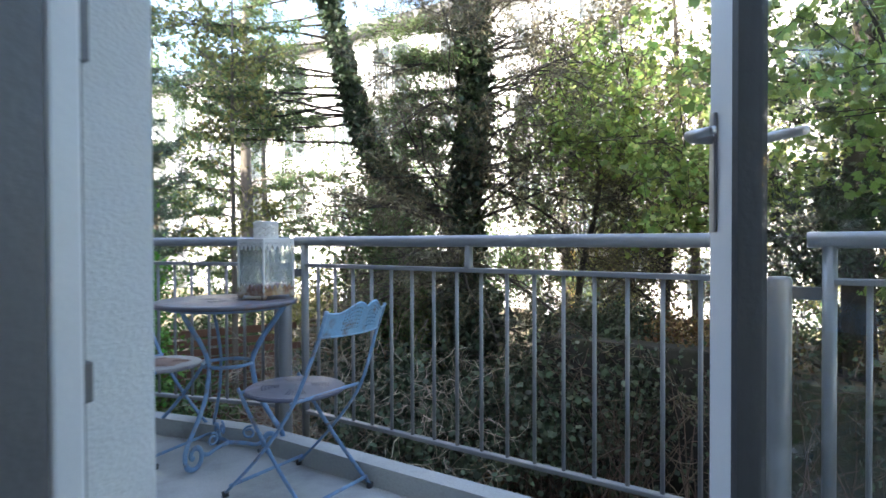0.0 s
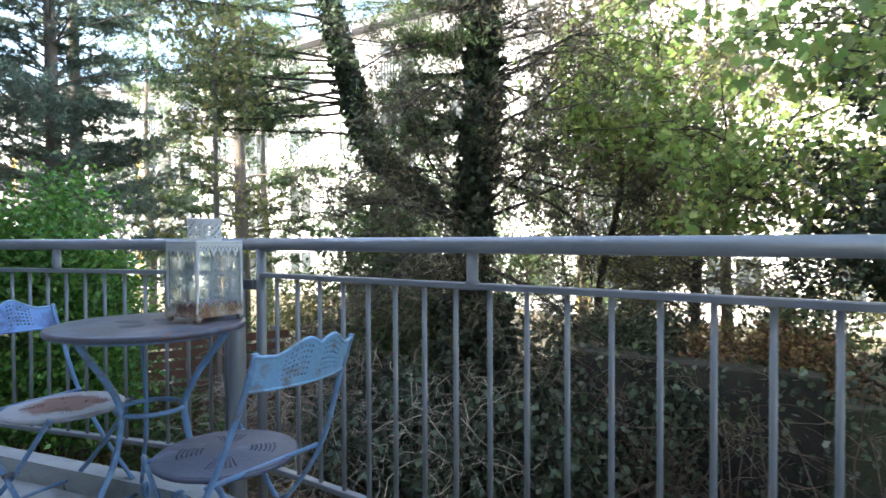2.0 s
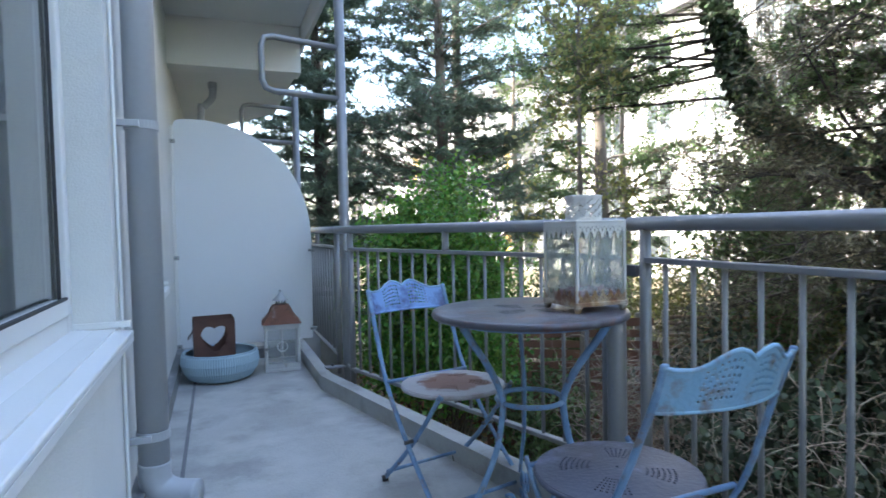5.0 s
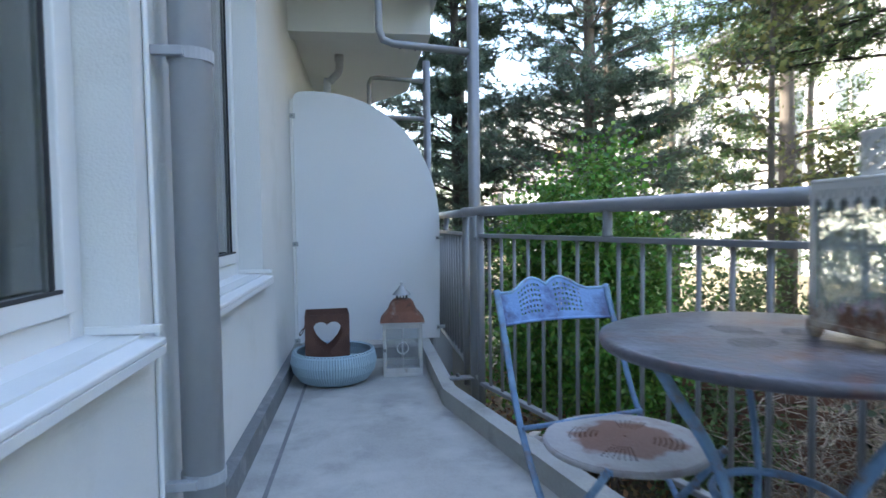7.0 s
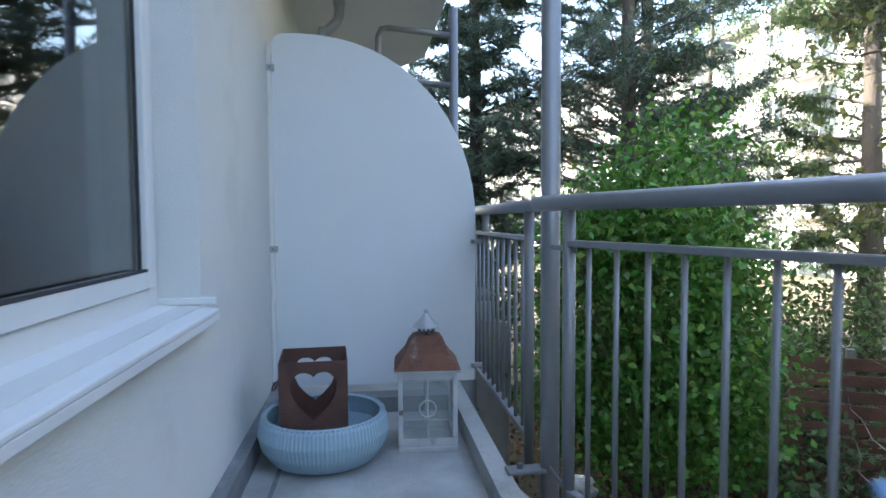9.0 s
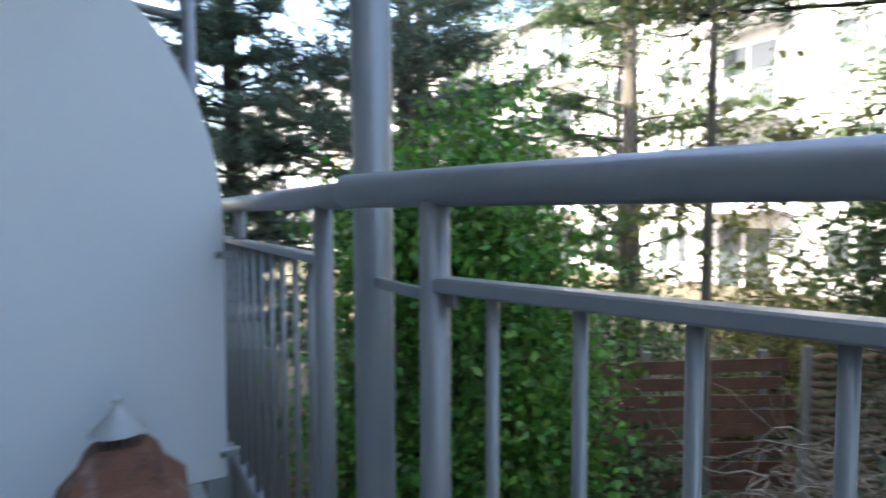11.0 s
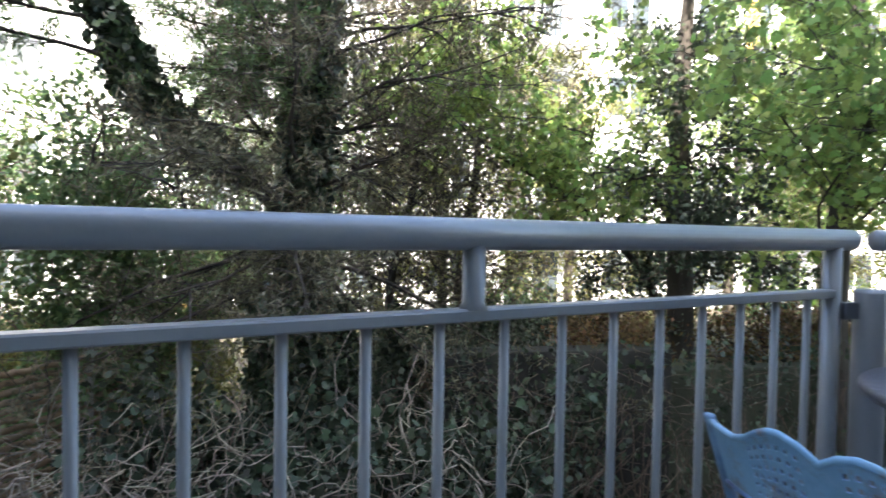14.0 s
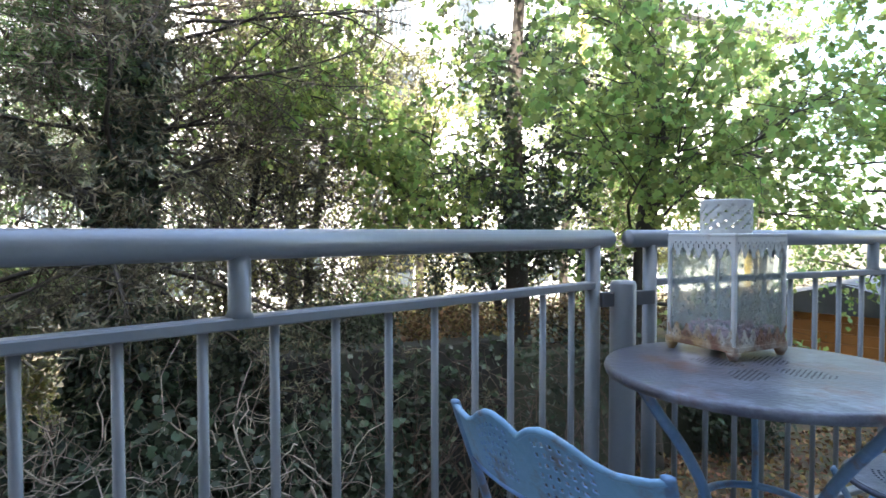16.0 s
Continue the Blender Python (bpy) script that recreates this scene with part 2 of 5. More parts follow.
M_BUILDGREY = material("grey_facade_cladding", (0.42, 0.42, 0.42), 0.8, var=0.1, scale=0.5, fine=8)
M_YELPANEL = material("ochre_facade_panel", (0.62, 0.42, 0.12), 0.7, var=0.08, scale=1, fine=10)
M_ROOF = material("dark_roofing", (0.09, 0.09, 0.095), 0.85, var=0.2, scale=1, fine=10)
M_FARGLASS = material("far_window_glass", (0.05, 0.06, 0.065), 0.12, var=0.1, bump=0)
M_OLDWOOD = material("weathered_brown_wood", (0.15, 0.075, 0.045), 0.85, var=0.35, scale=5, fine=60, bump=0.4, island=0.35)
M_WILLOW = material("willow_weave", (0.27, 0.21, 0.11), 0.85, var=0.3, scale=6, fine=60, bump=0.3, island=0.45)
M_ORANGEWOOD = material("orange_stained_wood", (0.42, 0.17, 0.045), 0.7, var=0.2, scale=4, fine=50, bump=0.2)
M_GREYWOOD = material("grey_wood", (0.30, 0.29, 0.26), 0.8, var=0.25, scale=5, fine=60, bump=0.3)
M_DARKWALL = material("near_black_wall", (0.018, 0.017, 0.014), 0.9, var=0.4, scale=3, fine=30, bump=0.6, spots=(0.03, 0.034, 0.018), spot_scale=3, spot_size=0.6)
M_DRYLEAF = material("dry_orange_leaves", (0.15, 0.105, 0.04), 0.8, var=0.2, island=0.6, transl=0.2)
M_MOSS = material("mossy_wall", (0.05, 0.055, 0.034), 0.9, var=0.35, scale=3, fine=30, bump=0.5)


# ---- building helpers ----
def mesh_of(name, bm, smooth=False):
    me = bpy.data.meshes.new(name)
    bm.normal_update()
    bm.to_mesh(me)
    bm.free()
    if smooth:
        for poly in me.polygons:
            poly.use_smooth = True
    return me


def thing(name, loc, label, category, group="", rz=0.0):
    ob = new(name)
    ob.matrix_world = pose(*loc, 0, 0, rz)
    ob.empty_display_size = 0.1
    return tagged(ob, label, category, group)


def part(name, bm, mat, parent, label="", smooth=False, world=False):
    """Links a bmesh as one mesh object under a thing or a part; world: its points are in the world's metres."""
    if world:
        top = parent
        while top.parent:
            top = top.parent
        bmesh.ops.transform(bm, matrix=top.matrix_basis.inverted(), verts=bm.verts)
    ob = new(name, mesh_of(name, bm, smooth))
    ob.data.materials.append(mat)
    ob.parent = parent
    if label:
        ob["label"] = label
    return ob


def solo(name, bm, mat, label, category, kind="", smooth=False, group=""):
    """One mesh that is a thing or a piece of the setting by itself; its origin is put at the base of its points."""
    lo = Vector([min(v.co[i] for v in bm.verts) for i in range(3)])
    hi = Vector([max(v.co[i] for v in bm.verts) for i in range(3)])
    base = Vector(((lo.x + hi.x) / 2, (lo.y + hi.y) / 2, lo.z))
    bmesh.ops.translate(bm, vec=-base, verts=bm.verts)
    ob = new(name, mesh_of(name, bm, smooth))
    ob.location = base
    ob.data.materials.append(mat)
    return tagged(ob, label, category, group, kind)


def box(lo, hi, bevel=0.0, bm=None):
    own = bmesh.new()
    bmesh.ops.create_cube(own, size=1)
    for v in own.verts:
        v.co = Vector([(lo[i] + hi[i]) / 2 + v.co[i] * (hi[i] - lo[i]) for i in range(3)])
    if bevel:
        bmesh.ops.bevel(own, geom=own.edges[:], offset=bevel, segments=2, affect='EDGES', profile=0.5)
    return join(bm, own)


def join(bm, own):
    if bm is None:
        return own
    me = bpy.data.meshes.new("tmp")
    own.to_mesh(me)
    own.free()
    bm.from_mesh(me)
    bpy.data.meshes.remove(me)
    return bm


def tube(points, radius, sides=10, bm=None, closed=False, flat=1.0):
    """A round bar along points; radius: one value or one a point."""
    own = bmesh.new()
    pts = [Vector(p) for p in points]
    n = len(pts)
    rings = []
    ref = None
    for i, p in enumerate(pts):
        if closed:
            d = (pts[(i + 1) % n] - pts[i - 1]).normalized()
        else:
            d = (pts[min(i + 1, n - 1)] - pts[max(i - 1, 0)]).normalized()
        if ref is None:
            ref = Vector((0, 0, 1)) if abs(d.z) < 0.9 else Vector((1, 0, 0))
        a = (ref - d * ref.dot(d)).normalized()
        ref = a
        b = d.cross(a)
        r = radius[i] if isinstance(radius, (list, tuple)) else radius
        rings.append([own.verts.new(p + (a * math.cos(2 * math.pi * k / sides) + b * math.sin(2 * math.pi * k / sides) * flat) * r) for k in range(sides)])
    for i in range(n if closed else n - 1):
        r0, r1 = rings[i], rings[(i + 1) % n]
        for k in range(sides):
            own.faces.new((r0[k], r0[(k + 1) % sides], r1[(k + 1) % sides], r1[k]))
    if not closed:
        own.faces.new(rings[0][::-1])
        own.faces.new(rings[-1])
    bmesh.ops.recalc_face_normals(own, faces=own.faces[:])
    return join(bm, own)


def lathe(profile, steps=40, bm=None, centre=(0, 0, 0)):
    """Turns (radius, z) points about the upright axis."""
    own = bmesh.new()
    rings = []
    for r, z in profile:
        if r < 1e-5:
            rings.append([own.verts.new((centre[0], centre[1], centre[2] + z))])
        else:
            rings.append([own.verts.new((centre[0] + r * math.cos(2 * math.pi * k / steps), centre[1] + r * math.sin(2 * math.pi * k / steps), centre[2] + z)) for k in range(steps)])
    for a, b in zip(rings, rings[1:]):
        for k in range(steps):
            q = [a[k % len(a)], a[(k + 1) % len(a)], b[(k + 1) % len(b)], b[k % len(b)]]
            q = list(dict.fromkeys(q))
            if len(q) > 2:
                own.faces.new(q)
    bmesh.ops.recalc_face_normals(own, faces=own.faces[:])
    return join(bm, own)


def prism(outline, z0, z1, bm=None):
    """A flat outline (x, y) drawn up from z0 to z1."""
    own = bmesh.new()
    lo = [own.verts.new((x, y, z0)) for x, y in outline]
    hi = [own.verts.new((x, y, z1)) for x, y in outline]
    own.faces.new(lo[::-1])
    own.faces.new(hi)
    n = len(lo)
    for i in range(n):
        own.faces.new((lo[i], lo[(i + 1) % n], hi[(i + 1) % n], hi[i]))
    bmesh.ops.recalc_face_normals(own, faces=own.faces[:])
    return join(bm, own)


def sheet(cols, rows, place, keep, thick, bm=None):
    """A pierced sheet: cells of a grid that keep(i, j) tells to keep, placed by place(u, v), given a thickness along its normal."""
    own = bmesh.new()
    vs = {}

    def vert(i, j):
        if (i, j) not in vs:
            vs[i, j] = own.verts.new(place(i / cols, j / rows))
        return vs[i, j]
    for i in range(cols):
        for j in range(rows):
            if keep(i, j):
                own.faces.new((vert(i, j), vert(i + 1, j), vert(i + 1, j + 1), vert(i, j + 1)))
    own.normal_update()
    bmesh.ops.solidify(own, geom=own.faces[:], thickness=thick)
    return join(bm, own)


def smooth_line(points, steps=6):
    """A Catmull-Rom curve through points."""
    pts = [Vector(p) for p in points]
    out = []
    for i in range(len(pts) - 1):
        p0, p1, p2, p3 = pts[max(i - 1, 0)], pts[i], pts[i + 1], pts[min(i + 2, len(pts) - 1)]
        for k in range(steps):
            t = k / steps
            out.append(0.5 * (2 * p1 + (p2 - p0) * t + (2 * p0 - 5 * p1 + 4 * p2 - p3) * t * t + (3 * p1 - p0 - 3 * p2 + p3) * t ** 3))
    out.append(pts[-1])
    return out


# ---- the large structure ----
FL = -0.02                    # the balcony's floor
GR = -1.75                    # the garden's ground
OUT = 0.06                    # the facade's outer face
INN = -0.26
# assumed height, chosen for the reach of the house's shadow
HOUSE_TOP = 7.6
DOOR = (-0.45, 0.82, 2.24)
WIN1 = (1.30, 2.96, 0.718, 2.34)
WIN2 = (3.42, 4.67, 0.718, 2.34)


def wall_with_openings(name, openings, y0, y1, z0, z1):
    """The facade as blocks round its openings."""
    bm = bmesh.new()
    y = y0
    for a, b, lo, hi in openings:
        box((INN, y, z0), (OUT, a, z1), 0, bm)
        if lo > z0 + 0.01:
            box((INN, a, z0), (OUT, b, lo), 0, bm)
        box((INN, a, hi), (OUT, b, z1), 0, bm)
        y = b
    box((INN, y, z0), (OUT, y1, z1), 0, bm)
    bmesh.ops.remove_doubles(bm, verts=bm.verts, dist=1e-4)
    return solo(name, bm, M_STUCCO, "white stuccoed facade wall with window and door openings", "wall", "structure")


wall_with_openings("wall_facade", [(DOOR[0], DOOR[1], FL - 0.2, DOOR[2]), WIN1, WIN2], -4.0, 12.0, FL - 0.2, 2.95)
solo("wall_base", box((INN, -8, GR - 0.1), (OUT - 0.02, 14, FL - 0.2)), M_MOSS, "dark base wall of the house below the balcony", "wall", "structure")
# upper storeys, rear wall and roof are unseen, added to block the sun
solo("wall_upper", box((INN, -12, 2.95), (OUT, 20, HOUSE_TOP)), M_STUCCO, "unseen white stuccoed upper storeys that shade the balcony", "wall", "structure")
solo("wall_back", box((-9.0, -12, GR - 0.1), (-8.7, 20, HOUSE_TOP)), M_STUCCO, "unseen rear wall closing the house", "wall", "structure")
solo("roof", box((-9.3, -12.3, HOUSE_TOP), (OUT + 0.05, 20.3, HOUSE_TOP + 0.3)), M_ROOF, "unseen flat dark roof that keeps the sun off the balcony", "roof", "structure")
solo("wall_room_1", box((-4.5, -1.6, FL), (INN, -1.45, 2.7)), M_INWALL, "plain side wall of the room", "wall", "structure")
solo("wall_room_2", box((-4.5, 6.2, FL), (INN, 6.35, 2.7)), M_INWALL, "plain side wall of the room", "wall", "structure")
solo("wall_room_3", box((-4.65, -1.6, FL), (-4.5, 6.35, 2.7)), M_INWALL, "plain back wall of the room", "wall", "structure")
solo("floor_room", box((-4.65, -1.6, FL - 0.15), (INN, 6.35, FL)), M_WOODFLOOR, "oak floor of the room", "floor", "structure")
solo("ceiling_room", box((-4.65, -1.6, 2.7), (INN, 6.35, 2.85)), M_INWALL, "plain white ceiling of the room", "ceiling", "structure")

# balcony: slab, raised edge, ceiling; its edge bends outward by the steel column
EDGE = [(1.075, 9.4), (1.075, 4.66), (1.60, 2.53), (1.585, -3.8)]       # outer side of the raised edge
INNER = [(0.985, 9.4), (1.0, 4.62), (1.505, 2.52), (1.49, -3.8)]
solo("floor_balcony", prism([(OUT, 9.4), (OUT, -3.8)] + EDGE[::-1], FL - 0.18, FL), M_CONCRETE, "worn grey concrete balcony floor", "floor", "structure")
kerb = bmesh.new()
for (a, b), (c, d) in zip(zip(EDGE, EDGE[1:]), zip(INNER, INNER[1:])):
    prism([a, b, d, c], FL - 0.01, 0.072, kerb)
bmesh.ops.remove_doubles(kerb, verts=kerb.verts, dist=1e-4)
solo("kerb_edge", kerb, M_KERB, "weathered concrete raised edge along the balcony", "kerb", "structure")
solo("floor_joint_strip", box((0.205, -3.0, FL), (0.222, 5.78, FL + 0.003)), M_PLINTH, "dark joint along the balcony floor", "joint", "structure")
solo("baseboard", prism([(OUT, 5.95), (OUT, 0.9), (OUT + 0.05, 0.9), (OUT + 0.05, 5.95)], FL, 0.085), M_PLINTH, "dark grey skirting at the foot of the facade", "baseboard", "structure")
solo("baseboard_end", box((OUT + 0.05, 5.80, FL), (0.99, 5.92, 0.06)), M_PLINTH, "dark grey upstand below the partition", "baseboard", "structure")
solo("ceiling_balcony", box((OUT, 4.72, 2.78), (1.12, 5.96, 2.98), 0.01), M_SOFFIT, "painted underside of the balcony above", "ceiling", "structure")
solo("ceiling_beam", box((OUT, 5.98, 2.40), (1.12, 6.2, 2.98)), M_SOFFIT, "painted beam below the balcony above", "beam", "structure")
solo("ceiling_neighbour", prism([(OUT, 6.2), (1.12, 6.2), (1.10, 8.2), (0.55, 9.2), (OUT, 9.4)], 2.46, 2.9), M_SOFFIT, "painted underside of the next balcony", "ceiling", "structure")
solo("trim_fascia", box((1.125, 4.72, 2.62), (1.16, 7.6, 3.05), 0.008), M_STUCCO, "white edge board of the balcony above", "trim", "structure")

# ground
gb = bmesh.new()
bmesh.ops.create_grid(gb, x_segments=90, y_segments=90, size=45)
for v in gb.verts:
    far = max(abs(v.co.x), abs(v.co.y))
    v.co.z = GR + 0.10 * noise.noise(v.co * 0.5) + 0.03 * noise.noise(v.co * 2.1) if far < 30 else GR
    if v.co.x > 2.5 and far < 30:
        v.co.z += 0.02 * (v.co.x - 2.5)
    if far > 44.9:
        v.co.x *= 22
        v.co.y *= 22
solo("ground", gb, M_GROUND, "dark garden soil strewn with fallen leaves", "ground", "structure", smooth=True)


# ---- railing ----
HR, HRR = 1.032, 0.0255        # axis and radius of the hand rail
SUB = 0.905                   # axis of the second rail
LOW = 0.115


def railing(a, b, label, balusters=16, end=0.81, stub=True, over=(0.06, 0.06)):
    """A balcony railing panel from post a to post b: hand rail, two flat rails, round bars."""
    A, B = Vector((*a, 0)), Vector((*b, 0))
    d = (B - A).normalized()
    ob = thing("railing", (*a, FL), label, "railing", "railing panels")

    def at(p, z):
        return Vector((p.x, p.y, z))
    part("handrail", tube([at(A - d * over[0], HR), at(A - d * (over[0] - 0.004), HR), at(B + d * over[1], HR)], [HRR * 0.9, HRR, HRR], 20), M_STEEL, ob, smooth=True, world=True)
    nrm = Vector((-d.y, d.x, 0))

    def flat(z, h, w, p, q):
        bm = bmesh.new()
        for c, e in ((p, q),):
            o = [c + nrm * w, e + nrm * w, e - nrm * w, c - nrm * w]
            prism([(v.x, v.y) for v in o], z - h, z + h, bm)
        bmesh.ops.bevel(bm, geom=bm.edges[:], offset=0.003, segments=1, affect='EDGES')
        return bm
    part("upper_rail", flat(SUB, 0.010, 0.017, A, B), M_STEEL, ob, world=True)
    part("lower_rail", flat(LOW, 0.010, 0.017, A, B), M_STEEL, ob, world=True)
    for p in (A, B):
        part("post", tube([at(p, LOW - 0.14), at(p, HR - HRR * 0.7)], 0.0205, 14), M_STEEL, ob, smooth=True, world=True)
    if stub:
        c = (A + B) / 2
        part("stub", tube([at(c, SUB + 0.008), at(c, SUB + 0.02), at(c, HR - HRR * 0.7)], [0.024, 0.0185, 0.0185], 14), M_STEEL, ob, smooth=True, world=True)
    n = balusters
    for k in range(n):
        p = A + (B - A) * ((k + end) / (n - 1 + 2 * end))
        part("baluster", tube([at(p, LOW), at(p, SUB)], 0.0085, 8), M_STEEL, ob, smooth=True, world=True)
    return ob


SEG2 = ((1.20, 4.538), (1.793, 2.627))
SEG3 = ((1.80, 2.414), (1.768, 0.318))
railing(*SEG2, "grey painted steel balcony railing beside the blue bistro table", over=(0.19, 0.075))
railing(*SEG3, "grey painted steel balcony railing in front of the balcony door", over=(0.085, 0.085))
railing((1.764, 0.05), (1.72, -2.0), "grey painted steel balcony railing further along the facade")
railing((1.205, 5.02), (1.205, 6.76), "grey painted steel balcony railing behind the white partition", 14, over=(0.2, 0.16))
railing((1.20, 7.16), (1.16, 9.0), "grey painted steel railing of the next balcony", 15)


def column(x, y, z1, loop=True, label=""):
    ob = thing("column", (x, y, GR), label, "column", "steel columns")
    part("shaft", tube([(x, y, GR - 0.05), (x, y, z1)], 0.034, 20), M_STEEL, ob, smooth=True, world=True)
    part("base_bracket", box((x - 0.16, y - 0.03, 0.074), (x - 0.02, y + 0.03, 0.088), 0.003), M_STEEL, ob, world=True)
    part("bolt", tube([(x - 0.11, y, 0.088), (x - 0.11, y, 0.106)], 0.011, 6), M_DARKSTEEL, ob, world=True)
    if loop:
        w = Vector((-0.53, -0.15, 0))
        c = Vector((x, y, 0))
        pts = [c + Vector((0, 0, 1.93)), c + w * 0.86 + Vector((0, 0, 1.93)), c + w * 0.96 + Vector((0, 0, 1.945)), c + w + Vector((0, 0, 1.995)),
               c + w + Vector((0, 0, 2.21)), c + w * 0.96 + Vector((0, 0, 2.26)), c + w * 0.86 + Vector((0, 0, 2.275)), c + Vector((0, 0, 2.275))]
        part("loop_bar", tube(pts, 0.0205, 14), M_STEEL, ob, smooth=True, world=True)
        for k in range(5):
            q = c + w * (0.15 + 0.16 * k) + Vector((0, 0, 1.909))
            part("drain_hole", tube([q - Vector((0, 0, 0.004)), q], 0.005, 8), M_BLACK, ob, world=True)
    for z in (LOW, SUB):
        part("clamp_plate", box((x - 0.012, y - 0.29, z - 0.03), (x - 0.004, y - 0.02, z - 0.012), 0.002), M_STEEL, ob, world=True)
    return ob


column(1.219, 4.79, 2.78, True, "tall grey steel column with a looped side bar")
column(1.185, 6.95, 2.46, True, "grey steel column of the next balcony with a looped side bar")
cp = thing("railing_column", (1.77, 2.54, GR), "short thick grey steel column between two railing panels", "column", "steel columns")
part("shaft", tube([(1.77, 2.54, GR - 0.05), (1.77, 2.54, 0.905), (1.77, 2.54, 0.915)], [0.036, 0.036, 0.031], 20), M_STEEL, cp, smooth=True, world=True)
for y0, y1 in ((2.57, 2.615), (2.425, 2.51)):
    part("clamp_plate", box((1.765, y0, 0.845), (1.785, y1, 0.885), 0.003), M_DARKSTEEL, cp, world=True)
cp2 = copy_thing(cp, pose(1.768, 0.185, GR))

# ---- partition, pipe, windows, door ----
PY = 5.97
pt = thing("partition_screen", (0.6, PY, FL), "white rounded partition panel between two balconies", "partition")
outl = [(0.085, 0.085), (1.155, 0.085)]
for k in range(17):
    a = math.pi / 2 * k / 16
    outl.append((0.20 + 0.965 * math.cos(a) ** 0.92, 0.93 + 1.03 * math.sin(a) ** 0.92))
outl += [(0.13, 1.955), (0.10, 1.94), (0.085, 1.905)]
pb = bmesh.new()
f0 = [pb.verts.new((x, PY, z)) for x, z in outl]
f1 = [pb.verts.new((x, PY + 0.012, z)) for x, z in outl]
pb.faces.new(f0)
pb.faces.new(f1[::-1])
for i in range(len(f0)):
    pb.faces.new((f0[i], f0[i - 1], f1[i - 1], f1[i]))
bmesh.ops.recalc_face_normals(pb, faces=pb.faces[:])
part("panel", pb, M_PANEL, pt, world=True)
part("wall_strip", box((OUT + 0.002, PY - 0.012, 0.085), (OUT + 0.02, PY + 0.02, 1.90), 0.002), M_FRAME, pt, "white strip on the facade", world=True)
for z in (1.777, 0.829, 0.102):
    cl = part("clip", box((0.045, PY - 0.018, z - 0.017), (0.10, PY + 0.016, z + 0.017), 0.003), M_ZINC, pt, "grey metal clip", world=True)
    part("screw", tube([(0.078, PY - 0.023, z), (0.078, PY - 0.018, z)], 0.006, 8), M_DARKSTEEL, cl, world=True)
for z in (0.859, 0.17):
    cl = part("clip", box((1.135, PY - 0.016, z - 0.012), (1.20, PY + 0.016, z + 0.012), 0.003), M_ZINC, pt, world=True)
    part("screw", tube([(1.145, PY - 0.022, z), (1.145, PY - 0.016, z)], 0.006, 8), M_DARKSTEEL, cl, world=True)

px, py = 0.14, 3.16
dp = thing("downpipe", (px, py, FL), "grey plastic rain downpipe fixed to the white facade", "pipe")
part("pipe_run", tube([(px, py, 0.16), (px, py, 4.5)], 0.055, 28), M_PVC, dp, smooth=True, world=True)
part("pipe_elbow", tube(smooth_line([(px, py, 0.18), (px, py, 0.12), (px + 0.02, py - 0.005, 0.075), (px + 0.07, py - 0.02, 0.05), (px + 0.15, py - 0.05, 0.045)], 5), 0.058, 24), M_PVC, dp, smooth=True, world=True)
for z in (1.43, 0.285):
    cl = part("pipe_clamp", tube([(px, py, z - 0.016), (px, py, z + 0.016)], 0.0595, 28), M_PVC, dp, world=True)
    part("clamp_lug", box((OUT, py - 0.075, z - 0.012), (px, py - 0.05, z + 0.012), 0.002), M_PVC, cl, world=True)
solo("cable", tube(smooth_line([(OUT + 0.008, 3.04, FL + 0.1), (OUT + 0.008, 3.045, 0.8), (OUT + 0.008, 3.038, 1.6), (OUT + 0.008, 3.04, 4.5)], 8), 0.007, 8), M_FRAME, "thin white cable clipped to the facade", "cable", smooth=True)


